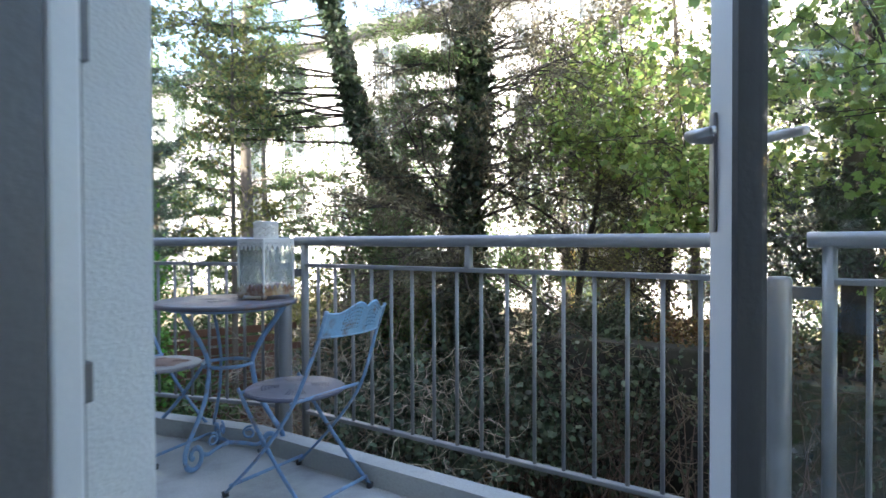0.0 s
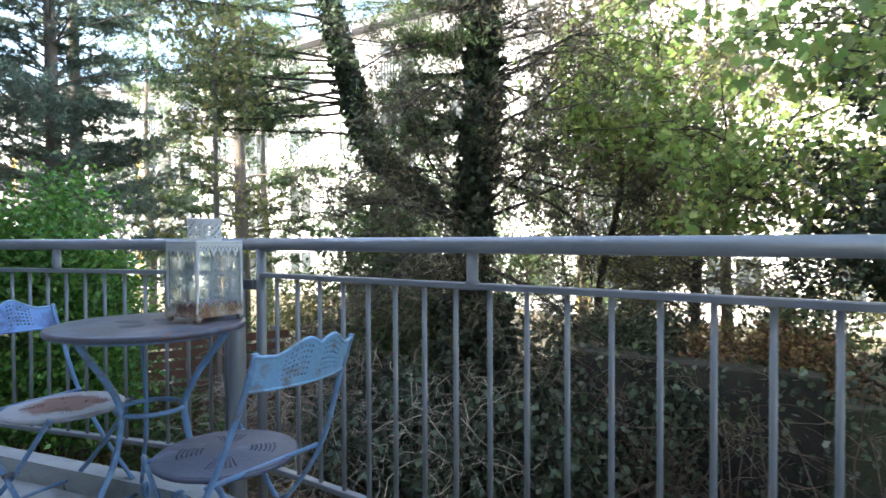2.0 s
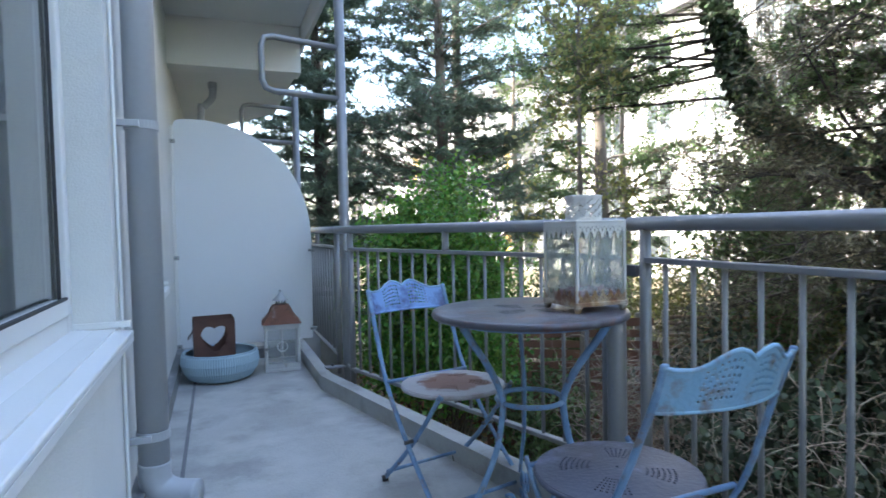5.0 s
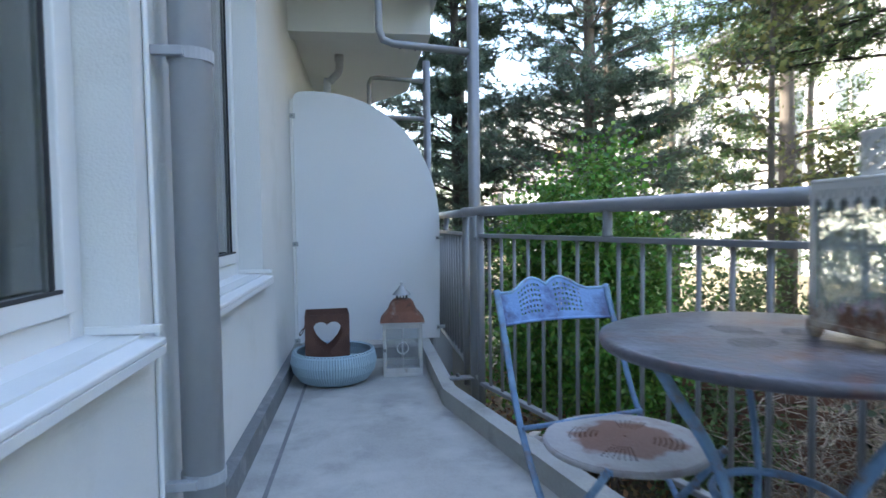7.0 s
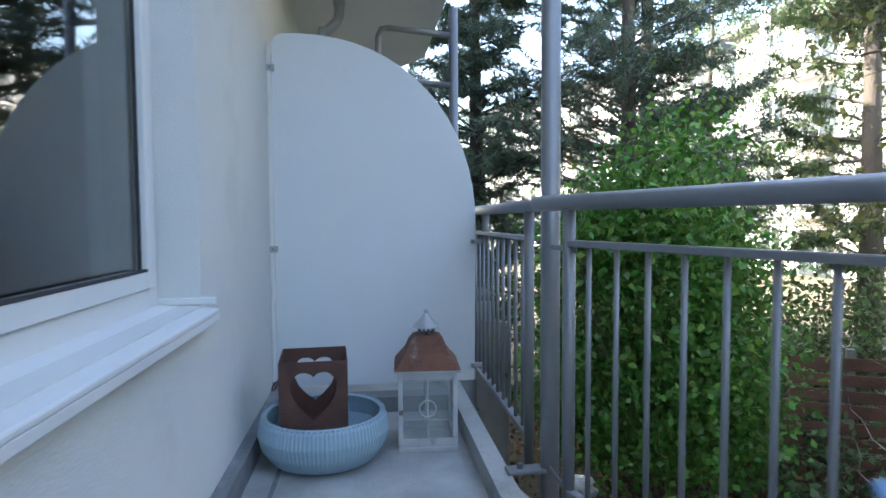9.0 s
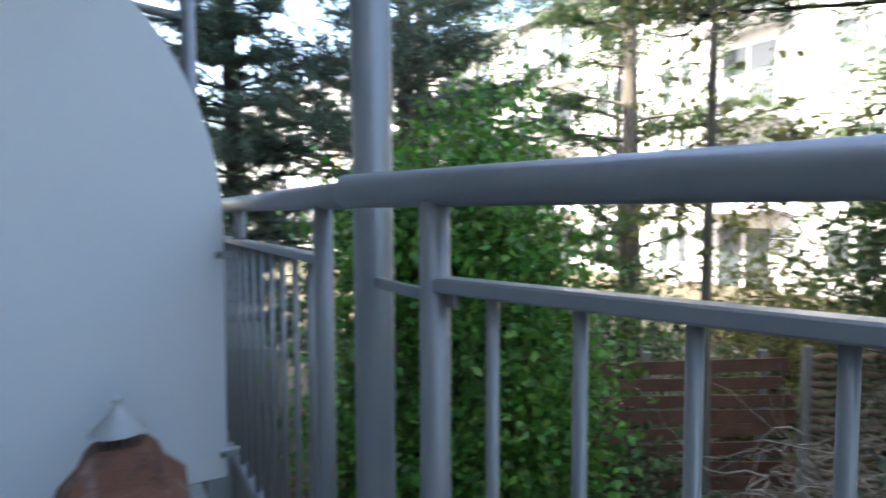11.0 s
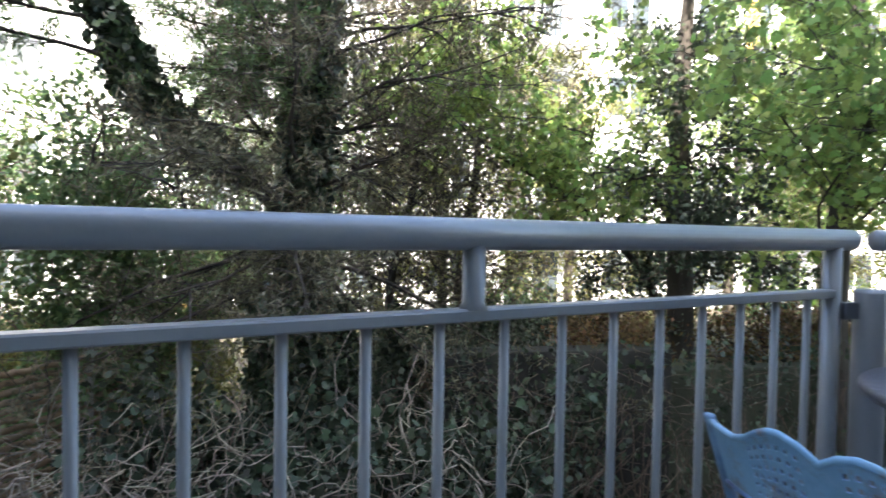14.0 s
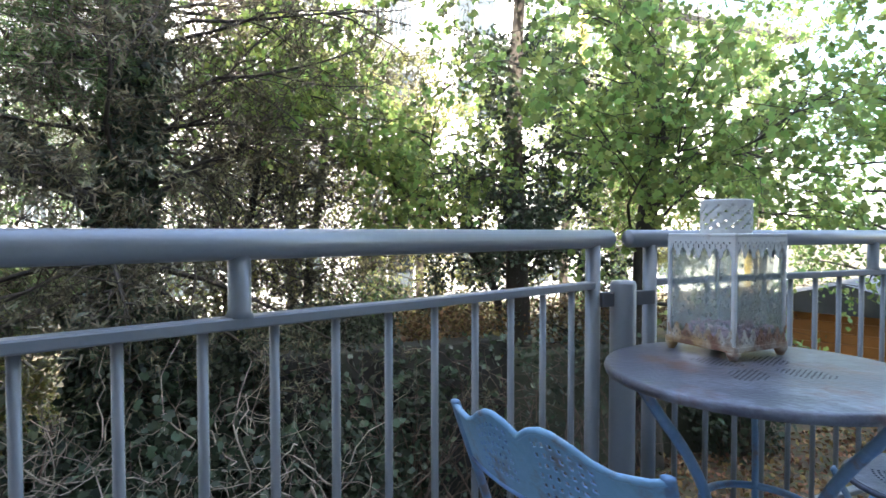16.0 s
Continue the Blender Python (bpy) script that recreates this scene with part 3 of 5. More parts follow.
def window(name, y0, y1, z0, z1, splits, label):
    """A white framed window set back in the facade, with its sill."""
    ob = thing(name, (OUT, (y0 + y1) / 2, z0), label, "window")
    ob["kind"] = "structure"
    x0, x1, fw = -0.13, -0.065, 0.065
    bm = box((x0, y0, z0), (x1, y0 + fw, z1), 0.006)
    box((x0, y1 - fw, z0), (x1, y1, z1), 0.006, bm)
    box((x0, y0 + fw, z0), (x1, y1 - fw, z0 + fw), 0.006, bm)
    box((x0, y0 + fw, z1 - fw), (x1, y1 - fw, z1), 0.006, bm)
    part("window_frame", bm, M_FRAME, ob, world=True)
    ys = [y0 + fw] + [y0 + (y1 - y0) * s for s in splits] + [y1 - fw]
    for a, b in zip(ys, ys[1:]):
        sw = 0.055
        sash = box((x0 + 0.02, a + 0.003, z0 + fw + 0.003), (x1 + 0.016, a + sw, z1 - fw - 0.003), 0.005)
        box((x0 + 0.02, b - sw, z0 + fw + 0.003), (x1 + 0.016, b - 0.003, z1 - fw - 0.003), 0.005, sash)
        box((x0 + 0.02, a + sw, z0 + fw + 0.003), (x1 + 0.016, b - sw, z0 + fw + sw), 0.005, sash)
        box((x0 + 0.02, a + sw, z1 - fw - sw), (x1 + 0.016, b - sw, z1 - fw - 0.003), 0.005, sash)
        so = part("sash", sash, M_FRAME, ob, world=True)
        g = 0.006
        gk = box((x1 - 0.012, a + sw - g, z0 + fw + sw - g), (x1 - 0.002, a + sw + g, z1 - fw - sw + g), 0)
        box((x1 - 0.012, b - sw - g, z0 + fw + sw - g), (x1 - 0.002, b - sw + g, z1 - fw - sw + g), 0, gk)
        box((x1 + 0.005, a + sw + g, z0 + fw + sw - 0.002), (x1 + 0.0165, b - sw - g, z0 + fw + sw + 0.006), 0, gk)
        part("gasket", gk, M_BLACK, so, "black rubber gasket", world=True)
        pane = part("pane", box((x1 - 0.02, a + sw, z0 + fw + sw), (x1 - 0.014, b - sw, z1 - fw - sw)), M_WINGLASS, so, "dark window pane", world=True)
        pane.visible_shadow = False
    sl = box((x1 - 0.01, y0 - 0.03, z0 - 0.028), (OUT + 0.05, y1 + 0.03, z0 + 0.006), 0.005)
    box((OUT + 0.037, y0 - 0.03, z0 - 0.05), (OUT + 0.049, y1 + 0.03, z0 - 0.028), 0.002, sl)
    for v in sl.verts:
        if v.co.z > z0 - 0.02:
            v.co.z -= max(0, v.co.x - x1) * 0.1
    part("window_sill", sl, M_FRAME, ob, "white projecting sill", world=True)
    for y in (y0, y1):
        s = 1 if y == y0 else -1
        part("sill_end", box((x1, y - 0.012 if s > 0 else y - 0.006, z0 + 0.004), (OUT + 0.045, y + 0.006 if s > 0 else y + 0.012, z0 + 0.024), 0.002), M_FRAME, ob, world=True)
    return ob


window("window_1", *WIN1, (0.5,), "white framed window with dark panes and a projecting sill")
window("window_2", *WIN2, (), "white framed window with a dark pane and a projecting sill")


def curtain(y0, y1, x, label):
    bm = bmesh.new()
    n = int((y1 - y0) / 0.012)
    lo, hi = [], []
    for k in range(n + 1):
        y = y0 + (y1 - y0) * k / n
        dx = 0.028 * math.sin(y * 46) + 0.012 * math.sin(y * 101 + 1)
        lo.append(bm.verts.new((x + dx * 1.15, y, FL + 0.02)))
        hi.append(bm.verts.new((x + dx, y, 2.5)))
    for k in range(n):
        bm.faces.new((lo[k], lo[k + 1], hi[k + 1], hi[k]))
    bmesh.ops.solidify(bm, geom=bm.faces[:], thickness=0.003)
    return solo("curtain", bm, M_CURTAIN, label, "curtain", smooth=True, group="curtains")


curtain(2.35, 3.1, -0.36, "grey gathered curtain hanging behind the window")
curtain(1.2, 1.55, -0.36, "grey gathered curtain hanging behind the window")
curtain(3.4, 3.8, -0.36, "grey gathered curtain hanging behind the window")

# balcony door: frame in the opening, leaf standing open outward
dfr = thing("door_1", (0.0, 0.4, FL), "white framed glazed balcony door standing open", "door")
dfr["kind"] = "structure"
fb = box((-0.085, DOOR[1] - 0.03, FL), (-0.045, DOOR[1], DOOR[2]), 0.005)
box((-0.07, DOOR[0], FL), (0.0, DOOR[0] + 0.055, DOOR[2]), 0.005, fb)
box((-0.07, DOOR[0] + 0.055, DOOR[2] - 0.055), (0.0, DOOR[1] - 0.03, DOOR[2]), 0.005, fb)
# dark colour stands in for the shade on the inner side of the jamb
part("inner_lining", box((INN - 0.01, DOOR[1] - 0.030, FL), (-0.085, DOOR[1] - 0.001, DOOR[2]), 0.003), M_DARKSTEEL, dfr, "inner lining of the doorway, coloured dark for the indoor shade", world=True)
part("door_frame", fb, M_FRAME, dfr, world=True)
part("frame_gasket", box((-0.05, DOOR[1] - 0.018, FL + 0.02), (-0.040, DOOR[1] - 0.008, DOOR[2] - 0.06)), M_BLACK, dfr, "black rubber seal", world=True)
for z, h in ((0.86, 0.026), (1.305, 0.045)):
    part("lock_keeper", box((-0.05, DOOR[1] - 0.028, z - h), (-0.034, DOOR[1] - 0.008, z + h), 0.003), M_DARKSTEEL, dfr, "dark metal lock keeper", world=True)
part("threshold", box((-0.26, DOOR[0], FL), (0.10, DOOR[1], FL + 0.012), 0.004), M_ZINC, dfr, world=True)
hinge, tipp = Vector((0.075, -0.40, 0)), Vector((0.985, 0.228, 0))
leaf_dir = (tipp - hinge).normalized()
LW = (tipp - hinge).length
lm = Matrix.Translation(hinge) @ Matrix.Rotation(math.atan2(leaf_dir.y, leaf_dir.x), 4, 'Z')
LT, SW, LB = 0.03, 0.10, FL + 0.03


def leafbox(lo, hi, bevel=0.004, bm=None):
    own = box(lo, hi, bevel)
    bmesh.ops.transform(own, matrix=lm, verts=own.verts)
    return join(bm, own)


lb = leafbox((0, -LT, LB), (SW, LT, DOOR[2] - 0.05))
leafbox((LW - SW, -LT, LB), (LW, LT, DOOR[2] - 0.05), 0.004, lb)
leafbox((SW, -LT, LB), (LW - SW, LT, LB + 0.12), 0.004, lb)
leafbox((SW, -LT, DOOR[2] - 0.14), (LW - SW, LT, DOOR[2] - 0.05), 0.004, lb)
leaf = part("door_leaf", lb, M_FRAME, dfr, world=True)
gp = part("pane", leafbox((SW, -0.008, LB + 0.12), (LW - SW, 0.008, DOOR[2] - 0.14), 0), M_DOORGLASS, leaf, "clear reflecting door pane", world=True)
gp.visible_shadow = False
gk = leafbox((LW - SW - 0.022, -LT + 0.004, LB + 0.12), (LW - SW + 0.002, LT + 0.0015, DOOR[2] - 0.14), 0)
leafbox((SW, -LT + 0.004, LB + 0.118), (LW - SW - 0.022, LT + 0.0015, LB + 0.135), 0, gk)
part("gasket", gk, M_BLACK, leaf, "black glazing gasket", world=True)
part("lock_plate", leafbox((LW - 0.001, -0.011, 0.93), (LW + 0.0025, 0.011, 1.38), 0.001), M_HANDLE, leaf, "grey metal lock plate", world=True)
part("edge_seal", leafbox((LW - 0.002, LT - 0.012, LB + 0.02), (LW + 0.006, LT - 0.004, DOOR[2] - 0.08), 0), M_BLACK, leaf, world=True)
for s in (1, -1):
    hp = leafbox((LW - 0.036, s * LT if s > 0 else -LT - 0.008, 1.05), (LW - 0.012, LT + 0.008 if s > 0 else -LT, 1.30), 0.003)
    rose = part("handle_plate", hp, M_HANDLE, leaf, world=True)
    pts = [lm @ Vector(p) for p in ((LW - 0.024, s * LT, 1.245), (LW - 0.024, s * (LT + 0.05), 1.247), (LW - 0.036, s * (LT + 0.06), 1.25), (LW - 0.14, s * (LT + 0.058), 1.243))]
    part("handle_lever", tube(pts, [0.011, 0.011, 0.011, 0.009], 10), M_HANDLE, rose, "grey metal door lever", smooth=True, world=True)
for z in (0.35, 1.2, 1.95):
    part("hinge", tube([(0.072, -0.415, z - 0.05), (0.072, -0.415, z + 0.05)], 0.011, 10), M_DARKSTEEL, dfr, smooth=True, world=True)
curtain(0.90, 1.18, -0.36, "grey gathered curtain hanging beside the balcony door")

# drain pipe below the next balcony's ceiling
db = thing("drain_bend", (0.32, 6.75, 2.2), "dark grey drain bend hanging from the ceiling", "pipe")
part("bend", tube(smooth_line([(0.40, 6.8, 2.47), (0.40, 6.8, 2.36), (0.385, 6.8, 2.30), (0.32, 6.8, 2.23), (0.29, 6.8, 2.16), (0.29, 6.8, 1.2)], 6), 0.034, 16), M_PVC, db, smooth=True, world=True)
part("collar", tube([(0.40, 6.8, 2.40), (0.40, 6.8, 2.46)], 0.041, 16), M_PVC, db, smooth=True, world=True)


# ---- furniture ----
def bistro_chair(loc, rz, seat_mat, back_mat, label, Wd=0.192):
    """A folding metal bistro chair; it faces its own +y."""
    ob = thing("bistro_chair", (*loc, FL), label, "chair", "bistro chairs", rz)
    sh, R = 0.44, 0.20

    def seat_place(u, v):
        r, a = v * R, 2 * math.pi * u
        return Vector((r * math.cos(a), r * math.sin(a), sh + 0.004 * math.cos(v * 3.1)))
    keepers = lambda i, j: not (10 <= j <= 20 and i % 2 == 0 and j % 2 == 0 and (i % 32) in range(9, 24))
    sb = sheet(128, 30, lambda u, v: seat_place(u, 0.02 + 0.98 * v), keepers, 0.003)
    part("seat", sb, seat_mat, ob)
    part("seat_rim", tube([seat_place(k / 48, 1) - Vector((0, 0, 0.006)) for k in range(48)], 0.0075, 8, closed=True), seat_mat, ob, smooth=True)
    H0 = 0.125
    crest = ((0.0, 0.75), (0.05, 0.71), (0.15, 0.70), (0.22, 0.78), (0.28, 0.90), (0.34, 0.985), (0.385, 1.0), (0.44, 0.95), (0.48, 0.87), (0.5, 0.82))

    def back_place(u, v):
        top = H0 * np.interp(min(u, 1 - u), [c[0] for c in crest], [c[1] for c in crest])
        z = 0.695 + v * float(top)
        y = -0.308 - 0.40 * (z - 0.70) - 0.045 * (1 - (2 * u - 1) ** 2)
        return Vector((Wd * (2 * u - 1), y, z))
    pierced = lambda i, j: not (((13 <= i <= 26) or (33 <= i <= 46)) and 3 <= j <= 13 and i % 2 == (1 if (i < 30) else 0) and j % 2 == 1)
    part("backrest", sheet(60, 16, back_place, pierced, 0.0012), back_mat, ob)
    part("backrest_rear", sheet(60, 16, lambda u, v: back_place(u, v) + Vector((0, -0.0016, 0)), pierced, 0.0006), M_BLUE, ob, "light blue rear of the backrest")
    part("backrest_edge", tube([back_place(k / 120, 1) for k in range(121)], 0.005, 8), M_BLUE, ob, smooth=True)
    part("backrest_lip", tube([back_place(k / 30, 0) for k in range(31)], 0.0045, 8), back_mat, ob, smooth=True)
    for s in (-1, 1):
        side = [(s * Wd, -0.345, 0.795), (s * Wd, -0.30, 0.68), (s * 0.196, -0.19, 0.43), (s * 0.2, -0.02, 0.22), (s * 0.205, 0.20, 0.012)]
        lg = part("back_leg", tube(smooth_line(side, 5), 0.0105, 8, flat=0.55), M_BLUESHADED, ob, smooth=True)
        part("foot", tube([(s * 0.205, 0.195, 0.0), (s * 0.205, 0.20, 0.022)], 0.014, 8), M_BLACK, lg, "dark rubber foot", smooth=True)
        cross = [(s * 0.168, 0.16, 0.445), (s * 0.172, 0.05, 0.31), (s * 0.176, -0.09, 0.16), (s * 0.18, -0.255, 0.012)]
        lg = part("front_leg", tube(smooth_line(cross, 5), 0.0105, 8, flat=0.55), M_BLUESHADED, ob, smooth=True)
        part("foot", tube([(s * 0.18, -0.25, 0.0), (s * 0.18, -0.255, 0.022)], 0.014, 8), M_BLACK, lg, "dark rubber foot", smooth=True)
        part("pivot", tube([(s * 0.16, -0.02, 0.235), (s * 0.215, -0.02, 0.235)], 0.008, 8), M_DARKSTEEL, ob)
    for y, z, w in ((-0.235, 0.045, 0.18), (0.17, 0.05, 0.203), (-0.178, 0.435, 0.196), (0.14, 0.43, 0.17)):
        part("crossbar", tube([(-w, y, z), (w, y, z)], 0.0075, 8), M_BLUESHADED, ob, smooth=True)
    return ob


bistro_chair((1.30, 1.93), 2, M_SEATBLUE, M_BLUE, "folding blue metal bistro chair with a dull grey-blue seat", 0.172)
bistro_chair((1.243, 2.882), 193, M_SEATRUST, M_BLUEDK, "folding blue metal bistro chair with a rusty seat")

TC = (1.376, 2.50)
TZ = 0.75 - FL
tb = thing("bistro_table", (*TC, FL), "round worn metal bistro table with curled blue legs", "table")
R = 0.334
top = lathe([(0, TZ), (0.10, TZ - 0.001), (R - 0.012, TZ), (R - 0.003, TZ - 0.003), (R, TZ - 0.012), (R - 0.004, TZ - 0.022), (R - 0.012, TZ - 0.022), (R - 0.014, TZ - 0.006), (0, TZ - 0.007)], 72)
part("tabletop", top, M_TABLE, tb, "worn dark grey tabletop with rust and pale patches", smooth=True)
for k in range(4):
    m4 = pose(0, 0, TZ + 0.0012, 0, 0, 25 + 90 * k) @ pose(0.09, 0, 0)
    pier = sheet(37, 25, lambda u, v: m4 @ Vector((-0.06 + 0.12 * u, -0.042 + 0.084 * v, 0)), lambda i, j: i % 3 == 1 and j % 3 == 1 and abs(i - 18) / 19 + abs(j - 12) / 13 < 1.15, 0.0006)
    tagged(part("pierced_pattern", pier, M_BLACK, tb, "small square holes in the tabletop"), kind="stuff")
for k in range(3):
    a = radians(70 + 120 * k)
    ca, sa = math.cos(a), math.sin(a)
    prof = [(0.275, TZ - 0.03), (0.228, 0.67), (0.165, 0.58), (0.122, 0.49), (0.119, 0.43), (0.145, 0.31), (0.20, 0.205), (0.25, 0.125), (0.262, 0.075), (0.247, 0.028), (0.21, 0.012), (0.175, 0.032), (0.168, 0.075), (0.19, 0.105), (0.22, 0.10), (0.23, 0.075), (0.215, 0.06)]
    part("leg", tube(smooth_line([(r * ca, r * sa, z) for r, z in prof], 6), 0.0125, 8, flat=0.6), M_BLUESHADED, tb, smooth=True)
    br = [(0.165, 0.07), (0.13, 0.055), (0.075, 0.065), (0.0, 0.07)]
    part("foot_brace", tube(smooth_line([(r * ca, r * sa, z) for r, z in br], 5), 0.010, 8, flat=0.6), M_BLUESHADED, tb, smooth=True)
    sc = [(0.10 + 0.033 * math.exp(-0.10 * t) * math.cos(t + 1.2), 0.115 + 0.033 * math.exp(-0.10 * t) * math.sin(t + 1.2)) for t in [0.4 * q for q in range(20)]]
    part("scroll", tube([(r * ca, r * sa, z) for r, z in sc], 0.006, 6), M_BLUESHADED, tb, smooth=True)
part("leg_ring", tube([(0.114 * math.cos(2 * math.pi * k / 40), 0.114 * math.sin(2 * math.pi * k / 40), 0.46) for k in range(40)], 0.009, 8, closed=True), M_BLUESHADED, tb, smooth=True)
part("under_ring", tube([(0.27 * math.cos(2 * math.pi * k / 40), 0.27 * math.sin(2 * math.pi * k / 40), TZ - 0.03) for k in range(40)], 0.008, 8, closed=True), M_BLUESHADED, tb, smooth=True)

# glass lantern on the table
LX, LY, LZ = 1.542, 2.412, 0.75
lt = thing("table_lantern", (LX, LY, LZ), "worn white metal lantern with glass sides and lace edges", "lantern", rz=2)
hx, hy, z0, z1 = 0.094, 0.090, 0.028, 0.29
for sx in (-1, 1):
    for sy in (-1, 1):
        part("foot", lathe([(0.0, 0), (0.008, 0), (0.014, 0.012), (0.017, 0.02), (0, 0.02)], 10, centre=(sx * (hx - 0.004), sy * (hy - 0.004), 0)), M_RUSTYWHITE, lt, smooth=True)
        part("corner_post", box((sx * hx - 0.005, sy * hy - 0.005, z0), (sx * hx + 0.005, sy * hy + 0.005, z1), 0.002), M_WORNWHITE, lt)
part("base_plate", box((-hx - 0.008, -hy - 0.008, 0.019), (hx + 0.008, hy + 0.008, z0 + 0.006), 0.003), M_RUSTYWHITE, lt, "rusty cream base plate")
part("top_plate", box((-hx - 0.005, -hy - 0.005, z1), (hx + 0.005, hy + 0.005, z1 + 0.008), 0.003), M_WORNWHITE, lt)


def lace(cols, rows):
    def keep(i, j):
        u = (i % 8) / 8 * 2 * math.pi
        edge = 0.62 + 0.30 * math.cos(u) + 0.08 * math.cos(3 * u)
        if j / rows > edge:
            return False
        return not ((i % 4 == 2 and j % 4 == 2) or (i % 8 == 0 and j % 6 in (3, 4)))
    return keep


def side_place(side, base, height, up):
    def place(u, v):
        z = base + (v if up else -v) * height
        if side in (0, 1):
            return Vector(((2 * u - 1) * hx, (hy + 0.006) * (1 if side else -1), z))
        return Vector(((hx + 0.006) * (1 if side == 3 else -1), (2 * u - 1) * hy, z))
    return place


for sd in range(4):
    part("lace_band", sheet(48, 10, side_place(sd, z1, 0.058, False), lace(48, 10), 0.0012), M_WORNWHITE, lt, "white pierced lace edge")
    part("lace_band", sheet(48, 10, side_place(sd, z0, 0.05, True), lace(48, 10), 0.0012), M_RUSTYWHITE, lt, "rusty pierced lace edge")
    if sd < 2:
        s = 1 if sd else -1
        g = box((-hx + 0.005, s * hy - 0.001, z0 + 0.006), (hx - 0.005, s * hy + 0.001, z1))
    else:
        s = 1 if sd == 3 else -1
        g = box((s * hx - 0.001, -hy + 0.005, z0 + 0.006), (s * hx + 0.001, hy - 0.005, z1))
    gg = part("pane", g, M_DIRTYGLASS, lt, "dusty glass side")
    gg.visible_shadow = False
cr = 0.060
cap_place = lambda u, v: Vector((cr * math.cos(2 * math.pi * u), cr * math.sin(2 * math.pi * u), z1 + 0.008 + 0.082 * v))
part("chimney", sheet(60, 16, cap_place, lambda i, j: j in (0, 1, 14, 15) or not ((i * 7 + j * 3) % 5 == 0 or (i % 6 == 3 and j % 4 == 2) or (i % 6 in (0, 1) and j % 5 == 4)), 0.0012), M_WORNWHITE, lt, "white pierced round cap")
part("chimney_top", lathe([(0, 0.092 + z1), (cr - 0.006, 0.092 + z1), (cr + 0.002, 0.09 + z1), (cr + 0.002, 0.084 + z1), (0, 0.086 + z1)], 36), M_WORNWHITE, lt)
rnd = random.Random(5)
pet = bmesh.new()
for k in range(150):
    own = bmesh.new()
    bmesh.ops.create_circle(own, cap_ends=True, segments=6, radius=rnd.uniform(0.007, 0.014))
    bmesh.ops.transform(own, matrix=pose(rnd.uniform(-0.082, 0.082), rnd.uniform(-0.078, 0.078), z0 + 0.01 + rnd.uniform(0, 0.028), rnd.uniform(-70, 70), rnd.uniform(-70, 70), 0), verts=own.verts)
    join(pet, own)
part("dried_petals", pet, M_PINK, lt, "pink dried petals inside the lantern")

# bowl with a rusty heart lantern, and the roofed lantern on the floor
bw = thing("planter_bowl", (0.385, 5.25, FL), "wide pale blue ribbed bowl on the balcony floor", "bowl")
prof = [(0, 0.0), (0.17, 0.0), (0.215, 0.02), (0.255, 0.075), (0.268, 0.13), (0.258, 0.185), (0.243, 0.205), (0.232, 0.20), (0.243, 0.165), (0.245, 0.12), (0.20, 0.06), (0, 0.05)]
bb = lathe(prof, 200)
for v in bb.verts:
    r = math.hypot(v.co.x, v.co.y)
    if r > 0.2 and 0.015 < v.co.z < 0.19:
        k = round(math.atan2(v.co.y, v.co.x) / (2 * math.pi) * 200)
        s = 1 + (0.010 if k % 2 else -0.004)
        v.co.x *= s
        v.co.y *= s
part("bowl", bb, M_BOWL, bw)
rimb = bmesh.new()
for k in range(72):
    a = 2 * math.pi * k / 72
    tube([(0.25 * math.cos(a), 0.25 * math.sin(a), 0.199), (0.25 * math.cos(a + 0.05), 0.25 * math.sin(a + 0.05), 0.201)], 0.0055, 5, rimb)
part("braided_rim", rimb, M_BOWL, bw)

ht = thing("heart_lantern", (0.345, 5.26, FL + 0.055), "dark rusted square lantern with a heart cut-out standing in the bowl", "lantern", rz=4)
HW, HH = 0.135, 0.385


def heart(x, z):
    x, z = x / 0.078, (z - 0.235) / 0.086
    return (x * x + z * z - 1) ** 3 - x * x * z ** 3 < 0


for sd in range(4):
    m = pose(0, 0, 0, 0, 0, 90 * sd) @ pose(0, -HW, 0)
    keep = lambda i, j: not heart(-HW + 2 * HW * (i + 0.5) / 88, HH * (j + 0.5) / 112)
    part("side_panel", sheet(88, 112, lambda u, v: m @ Vector((-HW + 2 * HW * u, 0, HH * v)), keep, 0.002), M_RUSTDK, ht)
part("bottom", box((-HW, -HW, 0.0), (HW, HW, 0.004)), M_RUSTDK, ht)
part("wire_handle", tube(smooth_line([(-HW - 0.002, -0.05, 0.30), (-HW - 0.03, -0.04, 0.27), (-HW - 0.035, 0, 0.24), (-HW - 0.02, 0.04, 0.25), (-HW - 0.002, 0.05, 0.30)], 6), 0.003, 6), M_RUSTDK, ht, smooth=True)

